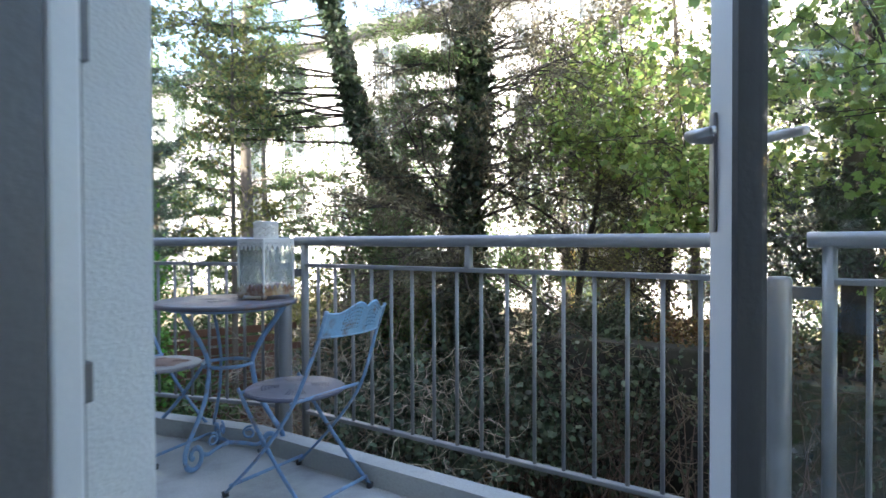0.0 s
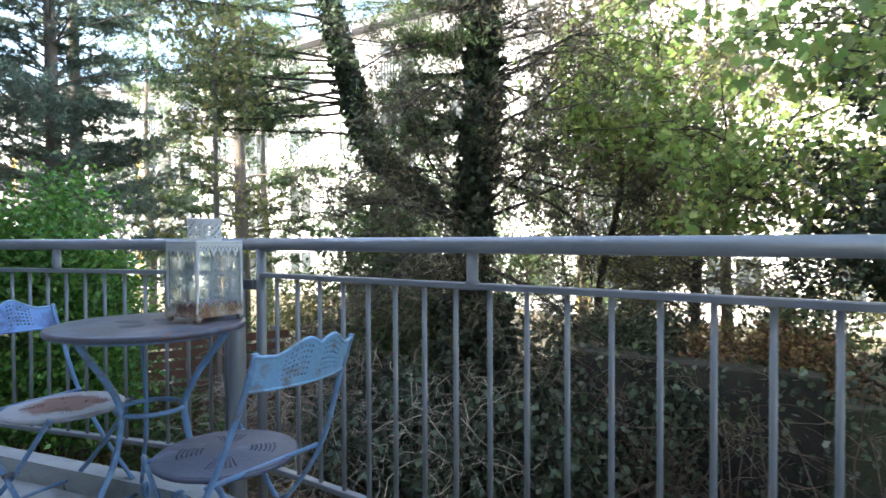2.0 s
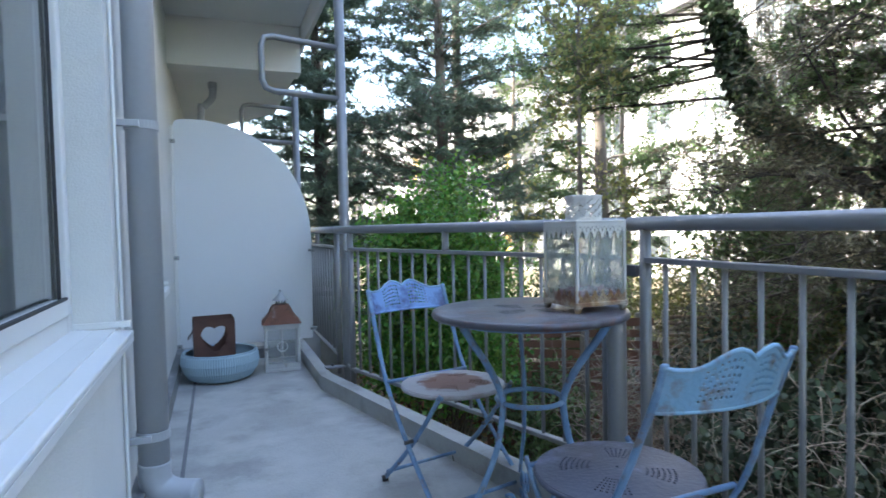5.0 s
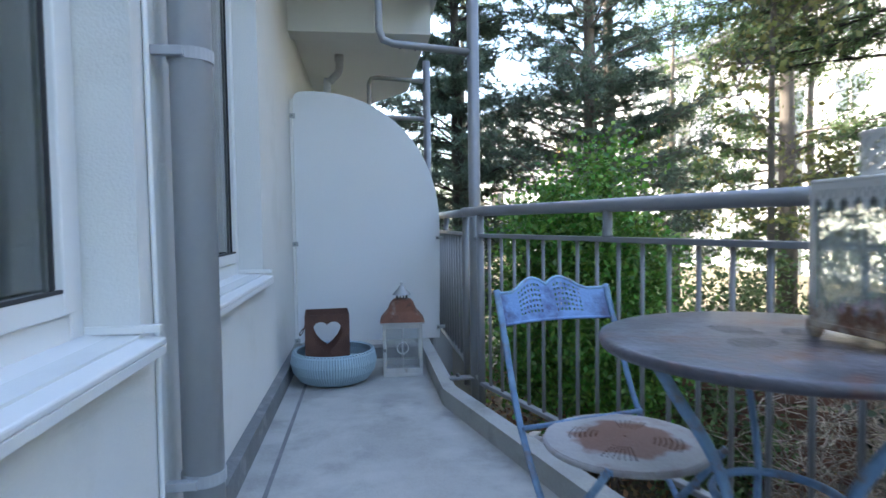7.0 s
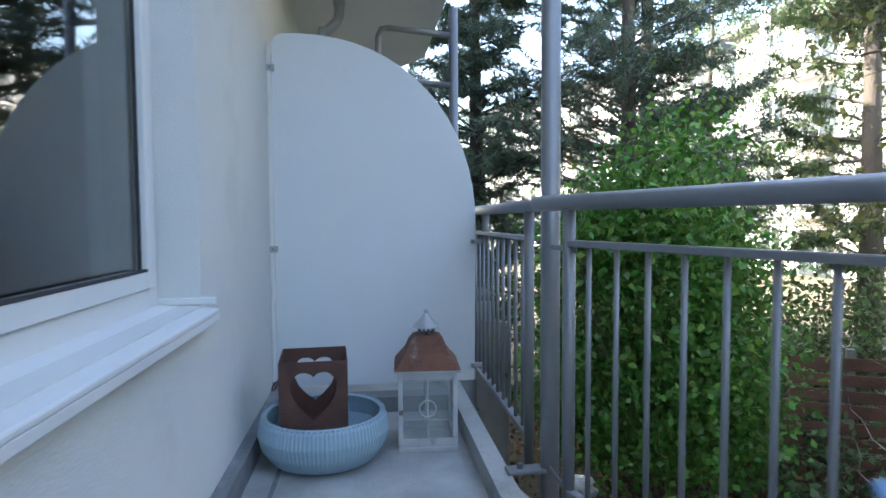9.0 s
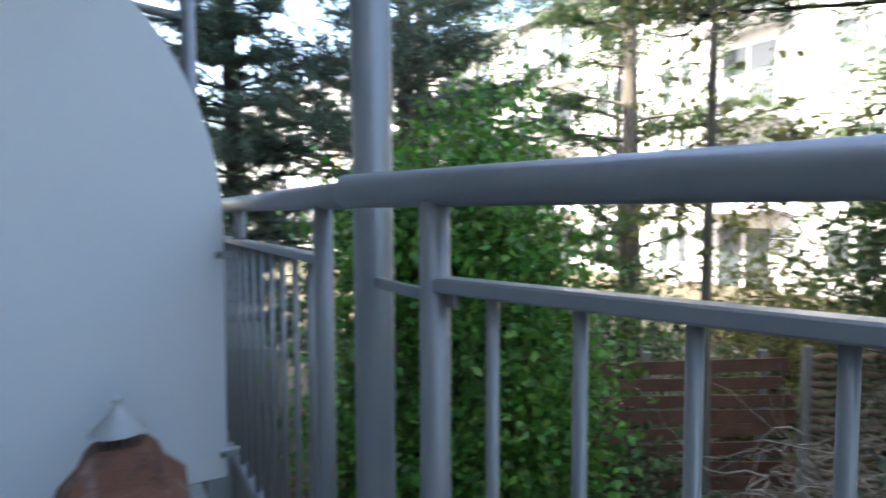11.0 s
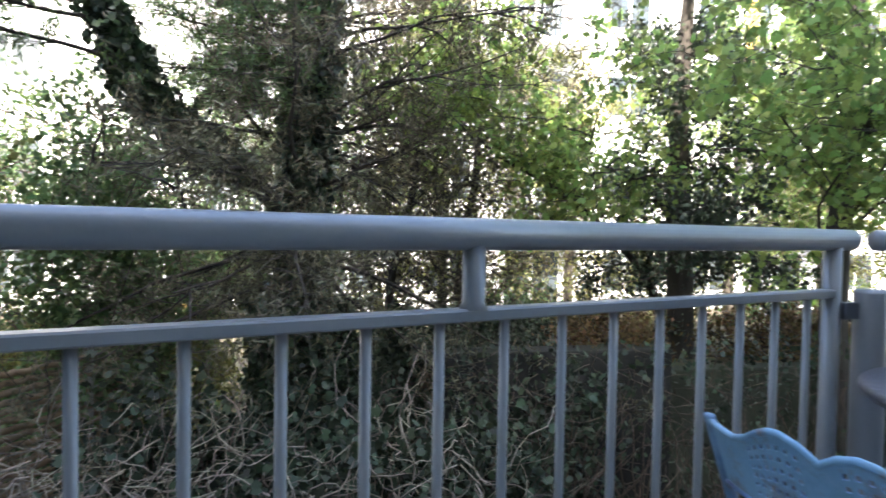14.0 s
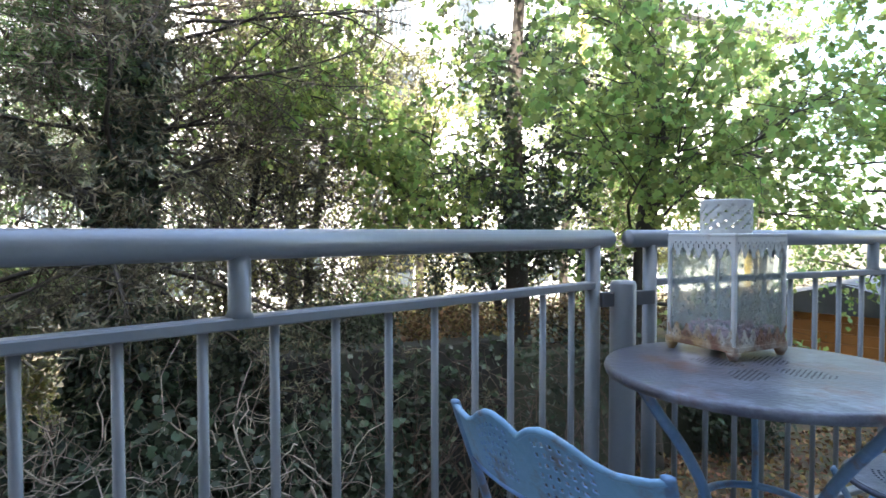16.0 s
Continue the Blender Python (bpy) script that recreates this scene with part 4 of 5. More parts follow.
fl = thing("floor_lantern", (0.83, 5.38, FL), "white wooden lantern with a rusty hipped roof on the floor", "lantern", rz=-3)
b2, bz = 0.118, 0.345
part("base", box((-b2 - 0.012, -b2 - 0.012, 0), (b2 + 0.012, b2 + 0.012, 0.02), 0.004), M_GREYWHITE, fl)
for sx in (-1, 1):
    for sy in (-1, 1):
        part("corner_post", box((sx * b2 - 0.010, sy * b2 - 0.010, 0.02), (sx * b2 + 0.010, sy * b2 + 0.010, bz), 0.003), M_GREYWHITE, fl)
for sd in range(4):
    m = pose(0, 0, 0, 0, 0, 90 * sd)
    for lo, hi, nm in (((-b2 + 0.010, -b2 - 0.010, 0.02), (b2 - 0.010, -b2 + 0.010, 0.055), "rail"), ((-b2 + 0.010, -b2 - 0.010, bz - 0.03), (b2 - 0.010, -b2 + 0.010, bz), "rail"), ((-0.004, -b2 - 0.004, 0.055), (0.004, -b2 + 0.004, bz - 0.03), "glazing_bar")):
        own = box(lo, hi, 0.002)
        bmesh.ops.transform(own, matrix=m, verts=own.verts)
        part(nm, own, M_GREYWHITE, fl)
    own = box((-b2 + 0.010, -b2 - 0.0015, 0.055), (b2 - 0.010, -b2 + 0.0015, bz - 0.03))
    bmesh.ops.transform(own, matrix=m, verts=own.verts)
    g = part("pane", own, M_LANTERNGLASS, fl, "dusty glass pane")
    g.visible_shadow = False
ring = tube([(0.036 * math.cos(2 * math.pi * k / 30), -b2 - 0.005, 0.185 + 0.036 * math.sin(2 * math.pi * k / 30)) for k in range(30)], 0.004, 6, closed=True)
part("glazing_ring", ring, M_GREYWHITE, fl, smooth=True)
part("door_latch", box((-b2 - 0.006, -b2 - 0.022, 0.165), (-b2 + 0.012, -b2 - 0.012, 0.185), 0.002), M_DARKSTEEL, fl, "dark metal latch")
part("roof_edge", box((-b2 - 0.024, -b2 - 0.024, bz), (b2 + 0.024, b2 + 0.024, bz + 0.012), 0.003), M_GREYWHITE, fl)
rb = bmesh.new()
levels = [(b2 + 0.026, bz + 0.010), (b2 + 0.006, bz + 0.035), (0.094, bz + 0.075), (0.078, bz + 0.115), (0.06, bz + 0.14), (0.045, bz + 0.147)]
rings = [[rb.verts.new((sx * h, sy * h, z)) for sx, sy in ((-1, -1), (1, -1), (1, 1), (-1, 1))] for h, z in levels]
for q, w in zip(rings, rings[1:]):
    for k in range(4):
        rb.faces.new((q[k], q[(k + 1) % 4], w[(k + 1) % 4], w[k]))
rb.faces.new(rings[-1])
rb.faces.new(rings[0][::-1])
bmesh.ops.bevel(rb, geom=[e for e in rb.edges if abs(e.verts[0].co.z - e.verts[1].co.z) > 0.004], offset=0.006, segments=2, affect='EDGES')
part("roof", rb, M_RUST, fl, "rusty hipped roof")
sp = bmesh.new()
for k in range(10):
    a = 2 * math.pi * k / 10
    tube([(0.034 * math.cos(a), 0.034 * math.sin(a), bz + 0.145), (0.034 * math.cos(a), 0.034 * math.sin(a), bz + 0.178)], 0.0045, 5, sp)
part("vent_bars", sp, M_DARKSTEEL, fl, "dark vent bars")
part("cap", lathe([(0.062, bz + 0.176), (0.058, bz + 0.184), (0.03, bz + 0.213), (0.012, bz + 0.235), (0.008, bz + 0.24), (0.011, bz + 0.248), (0.006, bz + 0.257), (0, bz + 0.259)], 28), M_ZINC, fl, "grey pointed metal cap", smooth=True)


# ---- garden ----
RNG = np.random.default_rng(7)


def cloud(name, points, size, mat, parent, shape="leaf", droop=0.0, up=None, label="", spread=0.35):
    """Many small leaves at points (n, 3), as one mesh: each a bent four-sided blade, an ivy leaf of five corners, or a needle."""
    P = np.asarray(points, dtype=float)
    n = len(P)
    s = size * (1 + spread * RNG.uniform(-1, 1, n))[:, None]
    d = RNG.normal(size=(n, 3))
    d[:, 2] -= droop
    if up is not None:
        d = d * 0.5 + np.asarray(up)
    d /= np.linalg.norm(d, axis=1)[:, None] + 1e-9
    e = RNG.normal(size=(n, 3))
    e -= d * (e * d).sum(1)[:, None]
    e /= np.linalg.norm(e, axis=1)[:, None] + 1e-9
    nn = np.cross(d, e)
    if shape == "leaf":
        V = np.stack([P, P + d * s * 0.5 + e * s * 0.32 + nn * s * 0.1, P + d * s, P + d * s * 0.5 - e * s * 0.32 + nn * s * 0.1], 1)
        F = np.array([[0, 1, 2], [0, 2, 3]])
    elif shape == "lobed":
        V = np.stack([P, P + d * s * 0.15 + e * s * 0.42, P + d * s * 0.45 + e * s * 0.24 + nn * s * 0.06, P + d * s * 0.62 + e * s * 0.44, P + d * s, P + d * s * 0.62 - e * s * 0.44, P + d * s * 0.45 - e * s * 0.24 + nn * s * 0.06, P + d * s * 0.15 - e * s * 0.42], 1)
        F = np.array([[0, 1, 2], [0, 2, 6], [0, 6, 7], [2, 3, 4], [2, 4, 6], [6, 4, 5]])
    else:
        V = np.stack([P - e * s * 0.085, P + e * s * 0.085, P + d * s], 1)
        F = np.array([[0, 1, 2]])
    k = V.shape[1]
    verts = V.reshape(-1, 3)
    faces = (F[None] + (np.arange(n) * k)[:, None, None]).reshape(-1, 3)
    me = bpy.data.meshes.new(name)
    me.vertices.add(len(verts))
    me.vertices.foreach_set("co", verts.ravel())
    me.loops.add(faces.size)
    me.loops.foreach_set("vertex_index", faces.ravel())
    me.polygons.add(len(faces))
    me.polygons.foreach_set("loop_start", np.arange(len(faces)) * 3)
    me.update(calc_edges=True)
    me.materials.append(mat)
    ob = new(name, me)
    if parent:
        ob.parent = parent
    if label:
        ob["label"] = label
    ob["kind"] = "stuff"
    return ob


def rods(name, segs, mat, parent, sides=4, label=""):
    """Thin tapered rods, one a row (x0, y0, z0, x1, y1, z1, r0, r1), joined in one mesh."""
    S = np.asarray(segs, dtype=float)
    n = len(S)
    A, B = S[:, :3], S[:, 3:6]
    d = B - A
    d /= np.linalg.norm(d, axis=1)[:, None] + 1e-9
    ref = np.where(np.abs(d[:, 2:3]) < 0.9, np.array([[0, 0, 1.0]]), np.array([[1.0, 0, 0]]))
    a = np.cross(d, ref)
    a /= np.linalg.norm(a, axis=1)[:, None] + 1e-9
    b = np.cross(d, a)
    ang = 2 * np.pi * np.arange(sides) / sides
    ring = a[:, None] * np.cos(ang)[None, :, None] + b[:, None] * np.sin(ang)[None, :, None]
    V = np.concatenate([A[:, None] + ring * S[:, 6][:, None, None], B[:, None] + ring * S[:, 7][:, None, None]], 1)
    k = np.arange(sides)
    F = np.stack([k, (k + 1) % sides, (k + 1) % sides + sides, k + sides], 1)
    faces = (F[None] + (np.arange(n) * 2 * sides)[:, None, None]).reshape(-1, 4)
    me = bpy.data.meshes.new(name)
    me.vertices.add(n * 2 * sides)
    me.vertices.foreach_set("co", V.ravel())
    me.loops.add(faces.size)
    me.loops.foreach_set("vertex_index", faces.ravel())
    me.polygons.add(len(faces))
    me.polygons.foreach_set("loop_start", np.arange(len(faces)) * 4)
    me.update(calc_edges=True)
    me.materials.append(mat)
    ob = new(name, me)
    if parent:
        ob.parent = parent
    if label:
        ob["label"] = label
    ob["kind"] = "stuff"
    return ob


def branch(start, way, length, radius, steps, wobble, droop, segs, r_end=0.25):
    """Grows one crooked limb; returns its points."""
    p, d = np.array(start, float), np.array(way, float)
    d /= np.linalg.norm(d)
    pts = [p.copy()]
    for k in range(steps):
        d = d + RNG.normal(size=3) * wobble
        d[2] -= droop
        d /= np.linalg.norm(d)
        q = p + d * length / steps
        r0 = radius * (1 - (1 - r_end) * k / steps)
        r1 = radius * (1 - (1 - r_end) * (k + 1) / steps)
        segs.append([*p, *q, r0, r1])
        p = q
        pts.append(p.copy())
    return np.array(pts)


def along(pts, n):
    """n random points along a limb, the outer half more often."""
    t = RNG.uniform(0.15, 1, n) ** 0.8 * (len(pts) - 1)
    i = np.minimum(t.astype(int), len(pts) - 2)
    f = (t - i)[:, None]
    return pts[i] * (1 - f) + pts[i + 1] * f


def tree(name, base, label, trunk, limbs, leaf, mat, bark, twig_len=0.5, twigs=8, leaves=14, limb_len=2.0, leaf_size=0.07, droop=0.03, z_range=(0.2, 1.0), shape="leaf", lift=0.35, fork=3, seed=1, facing=None, leaf_spread=0.05):
    """A broad-leaved tree: trunk through given points, limbs, twigs and leaves."""
    global RNG
    RNG = np.random.default_rng(seed)
    ob = thing(name, base, label, "tree")
    B = np.array(base)
    pts = np.array([list(p[:3]) for p in smooth_line([p[:3] for p in trunk], 6)])
    rad = np.interp(np.linspace(0, 1, len(pts)), np.linspace(0, 1, len(trunk)), [p[3] for p in trunk])
    part("trunk", tube([tuple(p) for p in pts], list(rad), 12), bark, ob, smooth=True)
    segs, spots = [], []
    for k in range(limbs):
        t = RNG.uniform(*z_range) * (len(pts) - 1)
        i = min(int(t), len(pts) - 2)
        p = pts[i] + (pts[i + 1] - pts[i]) * (t - i)
        a = RNG.uniform(0, 2 * np.pi) if facing is None else RNG.normal(facing, 0.9)
        L = limb_len * RNG.uniform(0.6, 1.15) * (1 - 0.35 * t / len(pts))
        lim = branch(p, (math.cos(a), math.sin(a), lift + RNG.normal() * 0.2), L, max(0.007, rad[i] * 0.17), 7, 0.14, droop, segs)
        for f in range(fork):
            q = along(lim, 1)[0]
            sub = branch(q, (lim[-1] - lim[0]) / L + RNG.normal(size=3) * 0.6, L * 0.5, 0.009, 5, 0.2, droop, segs)
            for g in range(twigs):
                w = along(sub if g % 2 else lim, 1)[0]
                tw = branch(w, RNG.normal(size=3) + (sub[-1] - sub[0]) * 0.5, twig_len * RNG.uniform(0.5, 1.2), 0.004, 3, 0.25, droop, segs)
                spots.append(along(tw, leaves) + RNG.normal(size=(leaves, 3)) * leaf_spread)
    rods("branchwork", segs, bark, ob)
    cloud("crown", np.concatenate(spots), leaf_size, mat, ob, shape, 0.3)
    return ob, pts


def conifer(name, base, height, reach, label, mat, bark, whorls=26, z0=0.12, needle=0.10, seed=1, droop=0.05, sprays=22, density=26, radius=0.16, gap=0.0):
    """A tall conifer: straight trunk, drooping limbs in rings, twigs full of needles."""
    global RNG
    RNG = np.random.default_rng(seed)
    ob = thing(name, base, label, "tree")
    part("trunk", tube([(0, 0, -0.1), (0.03, 0.02, height * 0.3), (-0.02, 0.03, height * 0.65), (0, 0, height)], [radius, radius * 0.8, radius * 0.5, 0.02], 12), bark, ob, smooth=True)
    segs, spots, ups = [], [], []
    for w in range(whorls):
        t = z0 + (1 - z0) * w / whorls
        z = t * height
        L0 = reach * (1 - 0.75 * t) * RNG.uniform(0.7, 1.1)
        for k in range(5):
            if RNG.uniform() < gap:
                continue
            a = RNG.uniform(0, 2 * np.pi)
            L = L0 * RNG.uniform(0.6, 1.1)
            lim = branch((0, 0, z), (math.cos(a), math.sin(a), 0.4), L, 0.022, 7, 0.07, droop, segs)
            for s in range(sprays):
                q = along(lim, 1)[0]
                side = np.cross((lim[-1] - lim[0]) / L, (0, 0, 1)) * RNG.choice((-1, 1))
                d = (lim[-1] - lim[0]) / L * 0.7 + side * RNG.uniform(0.3, 1) + RNG.normal(size=3) * 0.15
                tw = branch(q, d, L * RNG.uniform(0.12, 0.32), 0.005, 3, 0.15, droop * 1.2, segs)
                pp = along(tw, density)
                spots.append(pp)
                ups.append(np.tile((tw[-1] - tw[0]) / (np.linalg.norm(tw[-1] - tw[0]) + 1e-6) * 0.35, (density, 1)))
    rods("branchwork", segs, bark, ob)
    cloud("crown", np.concatenate(spots), needle, mat, ob, "needle", 0.1, np.concatenate(ups))
    return ob


def shrub(name, base, size, label, mat, n, leaf_size, seed, shape="leaf", stems=30, category="shrub", kind="", fill=0.55, clumps=60, stem_mat=None, low=0.05):
    """A dense bush: stems from the ground, and leaves in clumps near its uneven outside."""
    global RNG
    RNG = np.random.default_rng(seed)
    ob = thing(name, base, label, category)
    if kind:
        ob["kind"] = kind
    sx, sy, sz = size
    segs = []
    c = RNG.normal(size=(clumps, 3))
    c /= np.linalg.norm(c, axis=1)[:, None]
    c *= RNG.uniform(fill, 1.05, (clumps, 1))
    C = c * np.array([sx, sy, sz * 0.5]) + np.array([0, 0, sz * 0.5])
    C[:, 2] = np.where(C[:, 2] < low, low + RNG.uniform(0, 0.5, clumps) * (low > 0.1), C[:, 2])
    for k in range(stems):
        q = C[RNG.integers(clumps)]
        st = np.array([RNG.normal() * sx * 0.25, RNG.normal() * sy * 0.25, 0])
        branch(st, q - st, np.linalg.norm(q - st), 0.014, 6, 0.1, 0.0, segs)
    w = RNG.integers(clumps, size=n)
    r = 0.10 * (sx + sy + sz) / 3 + 0.04
    pts = C[w] + RNG.normal(size=(n, 3)) * r * np.array([1, 1, 0.8])
    pts[:, 2] = np.maximum(pts[:, 2], 0.02)
    rods("stemwork", segs, stem_mat or M_TWIG, ob)
    cloud("foliage", pts, leaf_size, mat, ob, shape, 0.2)
    return ob


# the ivy-grown tree with a forked limb, and its brown drooping boughs
IT = (6.0, 4.0, GR)
trunk = [(0, 0, -0.1, 0.20), (0.05, 0.03, 1.4, 0.17), (0.0, 0.05, 2.9, 0.145), (0.08, -0.05, 4.4, 0.12), (0.05, 0.0, 6.5, 0.09), (0, 0, 8.5, 0.04)]
ivy_tree, tp = tree("ivy_tree", IT, "tall tree with a dark trunk grown over with ivy", trunk, 60, None, M_BROWNPINE, M_BARK, 0.6, 9, 36, 2.25, 0.075, 0.03, (0.30, 1.0), "needle", 0.1, 3, 11, leaf_spread=0.035)
RNG = np.random.default_rng(12)
fork_segs = []
fork = smooth_line([(0.0, 0.05, 2.75), (-0.1, 0.42, 3.15), (-0.2, 0.85, 3.5), (-0.3, 1.25, 3.85), (-0.35, 1.5, 4.4), (-0.4, 1.75, 5.2), (-0.4, 2.1, 6.3)], 6)
part("fork_limb", tube([tuple(p) for p in fork], [0.085 - 0.06 * k / (len(fork) - 1) for k in range(len(fork))], 10), M_BARK, ivy_tree, smooth=True)
fp = np.array([list(p) for p in fork])
ivy = []
for line, r, n in ((tp[tp[:, 2] < 6.5], 0.165, 13000), (fp, 0.125, 6500)):
    q = along(line, n)
    a = RNG.uniform(0, 2 * np.pi, n)
    rr = r * (0.75 + 0.9 * RNG.uniform(0, 1, n) ** 3)
    q[:, 0] += np.cos(a) * rr
    q[:, 1] += np.sin(a) * rr
    q[:, 2] += RNG.normal(size=n) * 0.08
    ivy.append(q)
lowivy = along(tp[:10], 4500)
a = RNG.uniform(0, 2 * np.pi, 4500)
lowivy[:, 0] += np.cos(a) * (0.3 + 0.2 * RNG.uniform(0, 1, 4500))
lowivy[:, 1] += np.sin(a) * (0.3 + 0.2 * RNG.uniform(0, 1, 4500))
ivy.append(lowivy)
cloud("ivy", np.concatenate(ivy), 0.068, M_IVY, ivy_tree, "lobed", 0.5, label="dark green ivy on the trunk")
# long green cedar boughs to one side
segs, spots = [], []
for k in range(34):
    z = RNG.uniform(4.7, 6.3)
    ang = RNG.normal(2.15, 0.3)
    root = fp[min(len(fp) - 1, int(len(fp) * (z - 2.8) / 3.6))]
    if k % 2:
        root = tp[np.argmin(np.abs(tp[:, 2] - z + 1.0))]
    lim = branch(root, (math.cos(ang), math.sin(ang), 0.06), RNG.uniform(1.2, 2.5) if k % 2 == 0 else RNG.uniform(0.7, 1.5), 0.02, 8, 0.07, 0.02, segs)
    for s in range(30):
        q = along(lim, 1)[0]
        tw = branch(q, (lim[-1] - lim[0]) * 0.3 + RNG.normal(size=3) * np.array([0.5, 0.5, 0.15]), RNG.uniform(0.25, 0.6), 0.005, 3, 0.12, 0.03, segs)
        spots.append(along(tw, 30) + RNG.normal(size=(30, 3)) * 0.02)
for k in range(16):
    q = along(tp[(tp[:, 2] > 2.4) & (tp[:, 2] < 5.5)], 1)[0]
    a = RNG.uniform(-1.9, 0.6)
    lim = branch(q, (math.cos(a), math.sin(a), RNG.uniform(0.1, 0.7)), RNG.uniform(1.2, 2.6), 0.016, 9, 0.10, 0.0, segs, 0.15)
    for f in range(7):
        branch(along(lim, 1)[0], lim[-1] - lim[0] + RNG.normal(size=3) * 0.8, RNG.uniform(0.4, 1.1), 0.007, 6, 0.15, 0.0, segs, 0.2)
rods("boughwork", segs, M_BARK, ivy_tree)
cloud("bough_needles", np.concatenate(spots), 0.08, M_CEDAR, ivy_tree, "needle", 0.1)

tree("leaning_tree", (6.8, 0.0, GR), "slender leaning tree with fresh green leaves", [(0, 0, -0.1, 0.065), (0.0, 0.05, 1.9, 0.05), (0.05, 0.55, 2.7, 0.036), (0.1, 1.3, 3.3, 0.026), (0.15, 2.1, 3.75, 0.018), (0.2, 2.9, 4.6, 0.008)], 22, None, M_MAPLE, M_BARK, 0.55, 7, 14, 1.9, 0.068, 0.01, (0.45, 1.0), "lobed", 0.3, 3, 21)
tree("maple_tree", (5.6, -1.3, GR), "broad tree with bright green and yellowing leaves", [(0, 0, -0.1, 0.16), (0.05, 0.1, 2.2, 0.13), (0.1, -0.1, 4.2, 0.09), (0, 0, 7.0, 0.03)], 36, None, M_MAPLE, M_BARK, 0.6, 8, 13, 3.1, 0.08, 0.02, (0.3, 1.0), "lobed", 0.3, 3, 22)
tree("dark_tree", (6.6, -0.2, GR), "ivy-grown tree with dense dark leaves", [(0, 0, -0.1, 0.16), (0.0, 0.1, 2.2, 0.14), (0.1, 0.1, 4.2, 0.1), (0, 0, 6.6, 0.03)], 36, None, M_HEDGE, M_BARK, 0.45, 8, 22, 1.25, 0.062, 0.02, (0.2, 1.0), "leaf", 0.3, 3, 23)
tree("maple_tree", (4.6, -4.6, GR), "broad tree with bright green and yellowing leaves", [(0, 0, -0.1, 0.15), (0.05, 0.1, 2.2, 0.12), (0.1, -0.1, 4.2, 0.09), (0, 0, 7.0, 0.03)], 34, None, M_MAPLE, M_BARK, 0.6, 8, 13, 2.9, 0.078, 0.02, (0.3, 1.0), "lobed", 0.3, 3, 24)
tree("bare_tree", (8.2, 2.0, GR), "thin grey tree with few yellow leaves", [(0, 0, -0.1, 0.08), (0.05, 0.1, 2.0, 0.06), (-0.1, -0.1, 4.0, 0.045), (0, 0, 6.5, 0.015)], 44, None, M_YELLOW, M_BARK, 0.6, 8, 11, 2.0, 0.05, 0.0, (0.2, 1.0), "leaf", 0.6, 3, 25)
tree("bare_tree", (7.4, 3.0, GR), "thin grey tree with few yellow leaves", [(0, 0, -0.1, 0.06), (0.1, 0.1, 2.0, 0.05), (0.1, -0.2, 3.6, 0.035), (0, 0, 5.5, 0.012)], 42, None, M_BROWNPINE, M_BARK, 0.6, 8, 11, 1.9, 0.05, 0.0, (0.2, 1.0), "leaf", 0.6, 3, 26)
tree("sapling_tree", (4.2, 6.3, GR), "slim young tree with yellow-green leaves", [(0, 0, -0.1, 0.045), (0.03, 0.05, 2.0, 0.035), (-0.02, 0.0, 3.8, 0.025), (0, 0, 6.2, 0.008)], 20, None, M_YELLOW, M_BARKLT, 0.4, 5, 10, 1.0, 0.065, 0.0, (0.35, 1.0), "leaf", 0.5, 3, 27)
conifer("conifer_tree", (4.6, 11.6, GR), 11.5, 3.1, "tall dark conifer with two-tone drooping branches", M_PINE, M_BARKLT, 42, 0.14, 0.115, 31, droop=0.03, gap=0.15)
conifer("conifer_tree", (5.3, 12.4, GR), 12.0, 2.9, "tall dark conifer with drooping branches", M_PINE, M_BARKLT, 40, 0.14, 0.115, 32, droop=0.03, gap=0.45)
conifer("spruce_tree", (2.3, 12.2, GR), 9.5, 2.3, "dark blue-green spruce with hanging branches", M_PINE, M_BARK, 40, 0.06, 0.12, 33, droop=0.05, gap=0.05)
conifer("cedar_tree", (6.6, 9.2, GR), 8.0, 2.3, "loose green conifer with feathery branches", M_CEDAR, M_BARKLT, 26, 0.25, 0.10, 34, gap=0.65)
shrub("laurel_bush", (2.75, 7.1, GR), (0.72, 0.78, 3.35), "dense bright green laurel bush", M_LAUREL, 46000, 0.058, 41, clumps=110, stems=40, low=1.1)
shrub("laurel_bush", (3.7, 8.9, GR), (0.9, 0.9, 2.6), "dense green laurel bush further back", M_LAUREL, 18000, 0.048, 42, clumps=70)
shrub("green_shrub", (6.7, 6.0, GR), (0.85, 0.85, 4.1), "loose light green shrub beside the ivy-grown tree", M_CEDAR, 13000, 0.075, 43, clumps=70, fill=0.3)
shrub("green_shrub", (3.75, 6.55, GR), (0.5, 0.55, 1.25), "small loose shrub in front of the old fence", M_CEDAR, 2600, 0.07, 45, clumps=40, fill=0.3)
shrub("green_shrub", (5.2, 7.9, GR), (0.9, 0.9, 2.3), "loose twiggy shrub behind the old fence", M_CEDAR, 5000, 0.065, 47, stems=110, clumps=60, fill=0.3, stem_mat=M_BRAMBLE)
shrub("green_shrub", (6.6, 7.5, GR), (0.9, 0.8, 2.5), "loose twiggy shrub behind the willow fence", M_YELLOW, 5000, 0.065, 48, stems=90, clumps=60, fill=0.3)
shrub("yellow_shrub", (8.6, 7.5, GR), (1.1, 1.0, 2.1), "yellow-green shrub behind the willow fence", M_YELLOW, 6000, 0.07, 46, clumps=50, fill=0.3)
shrub("yellow_shrub", (7.6, 5.5, GR), (0.8, 0.8, 2.35), "yellow-green shrub in the garden", M_YELLOW, 7000, 0.07, 44, clumps=50, fill=0.3)

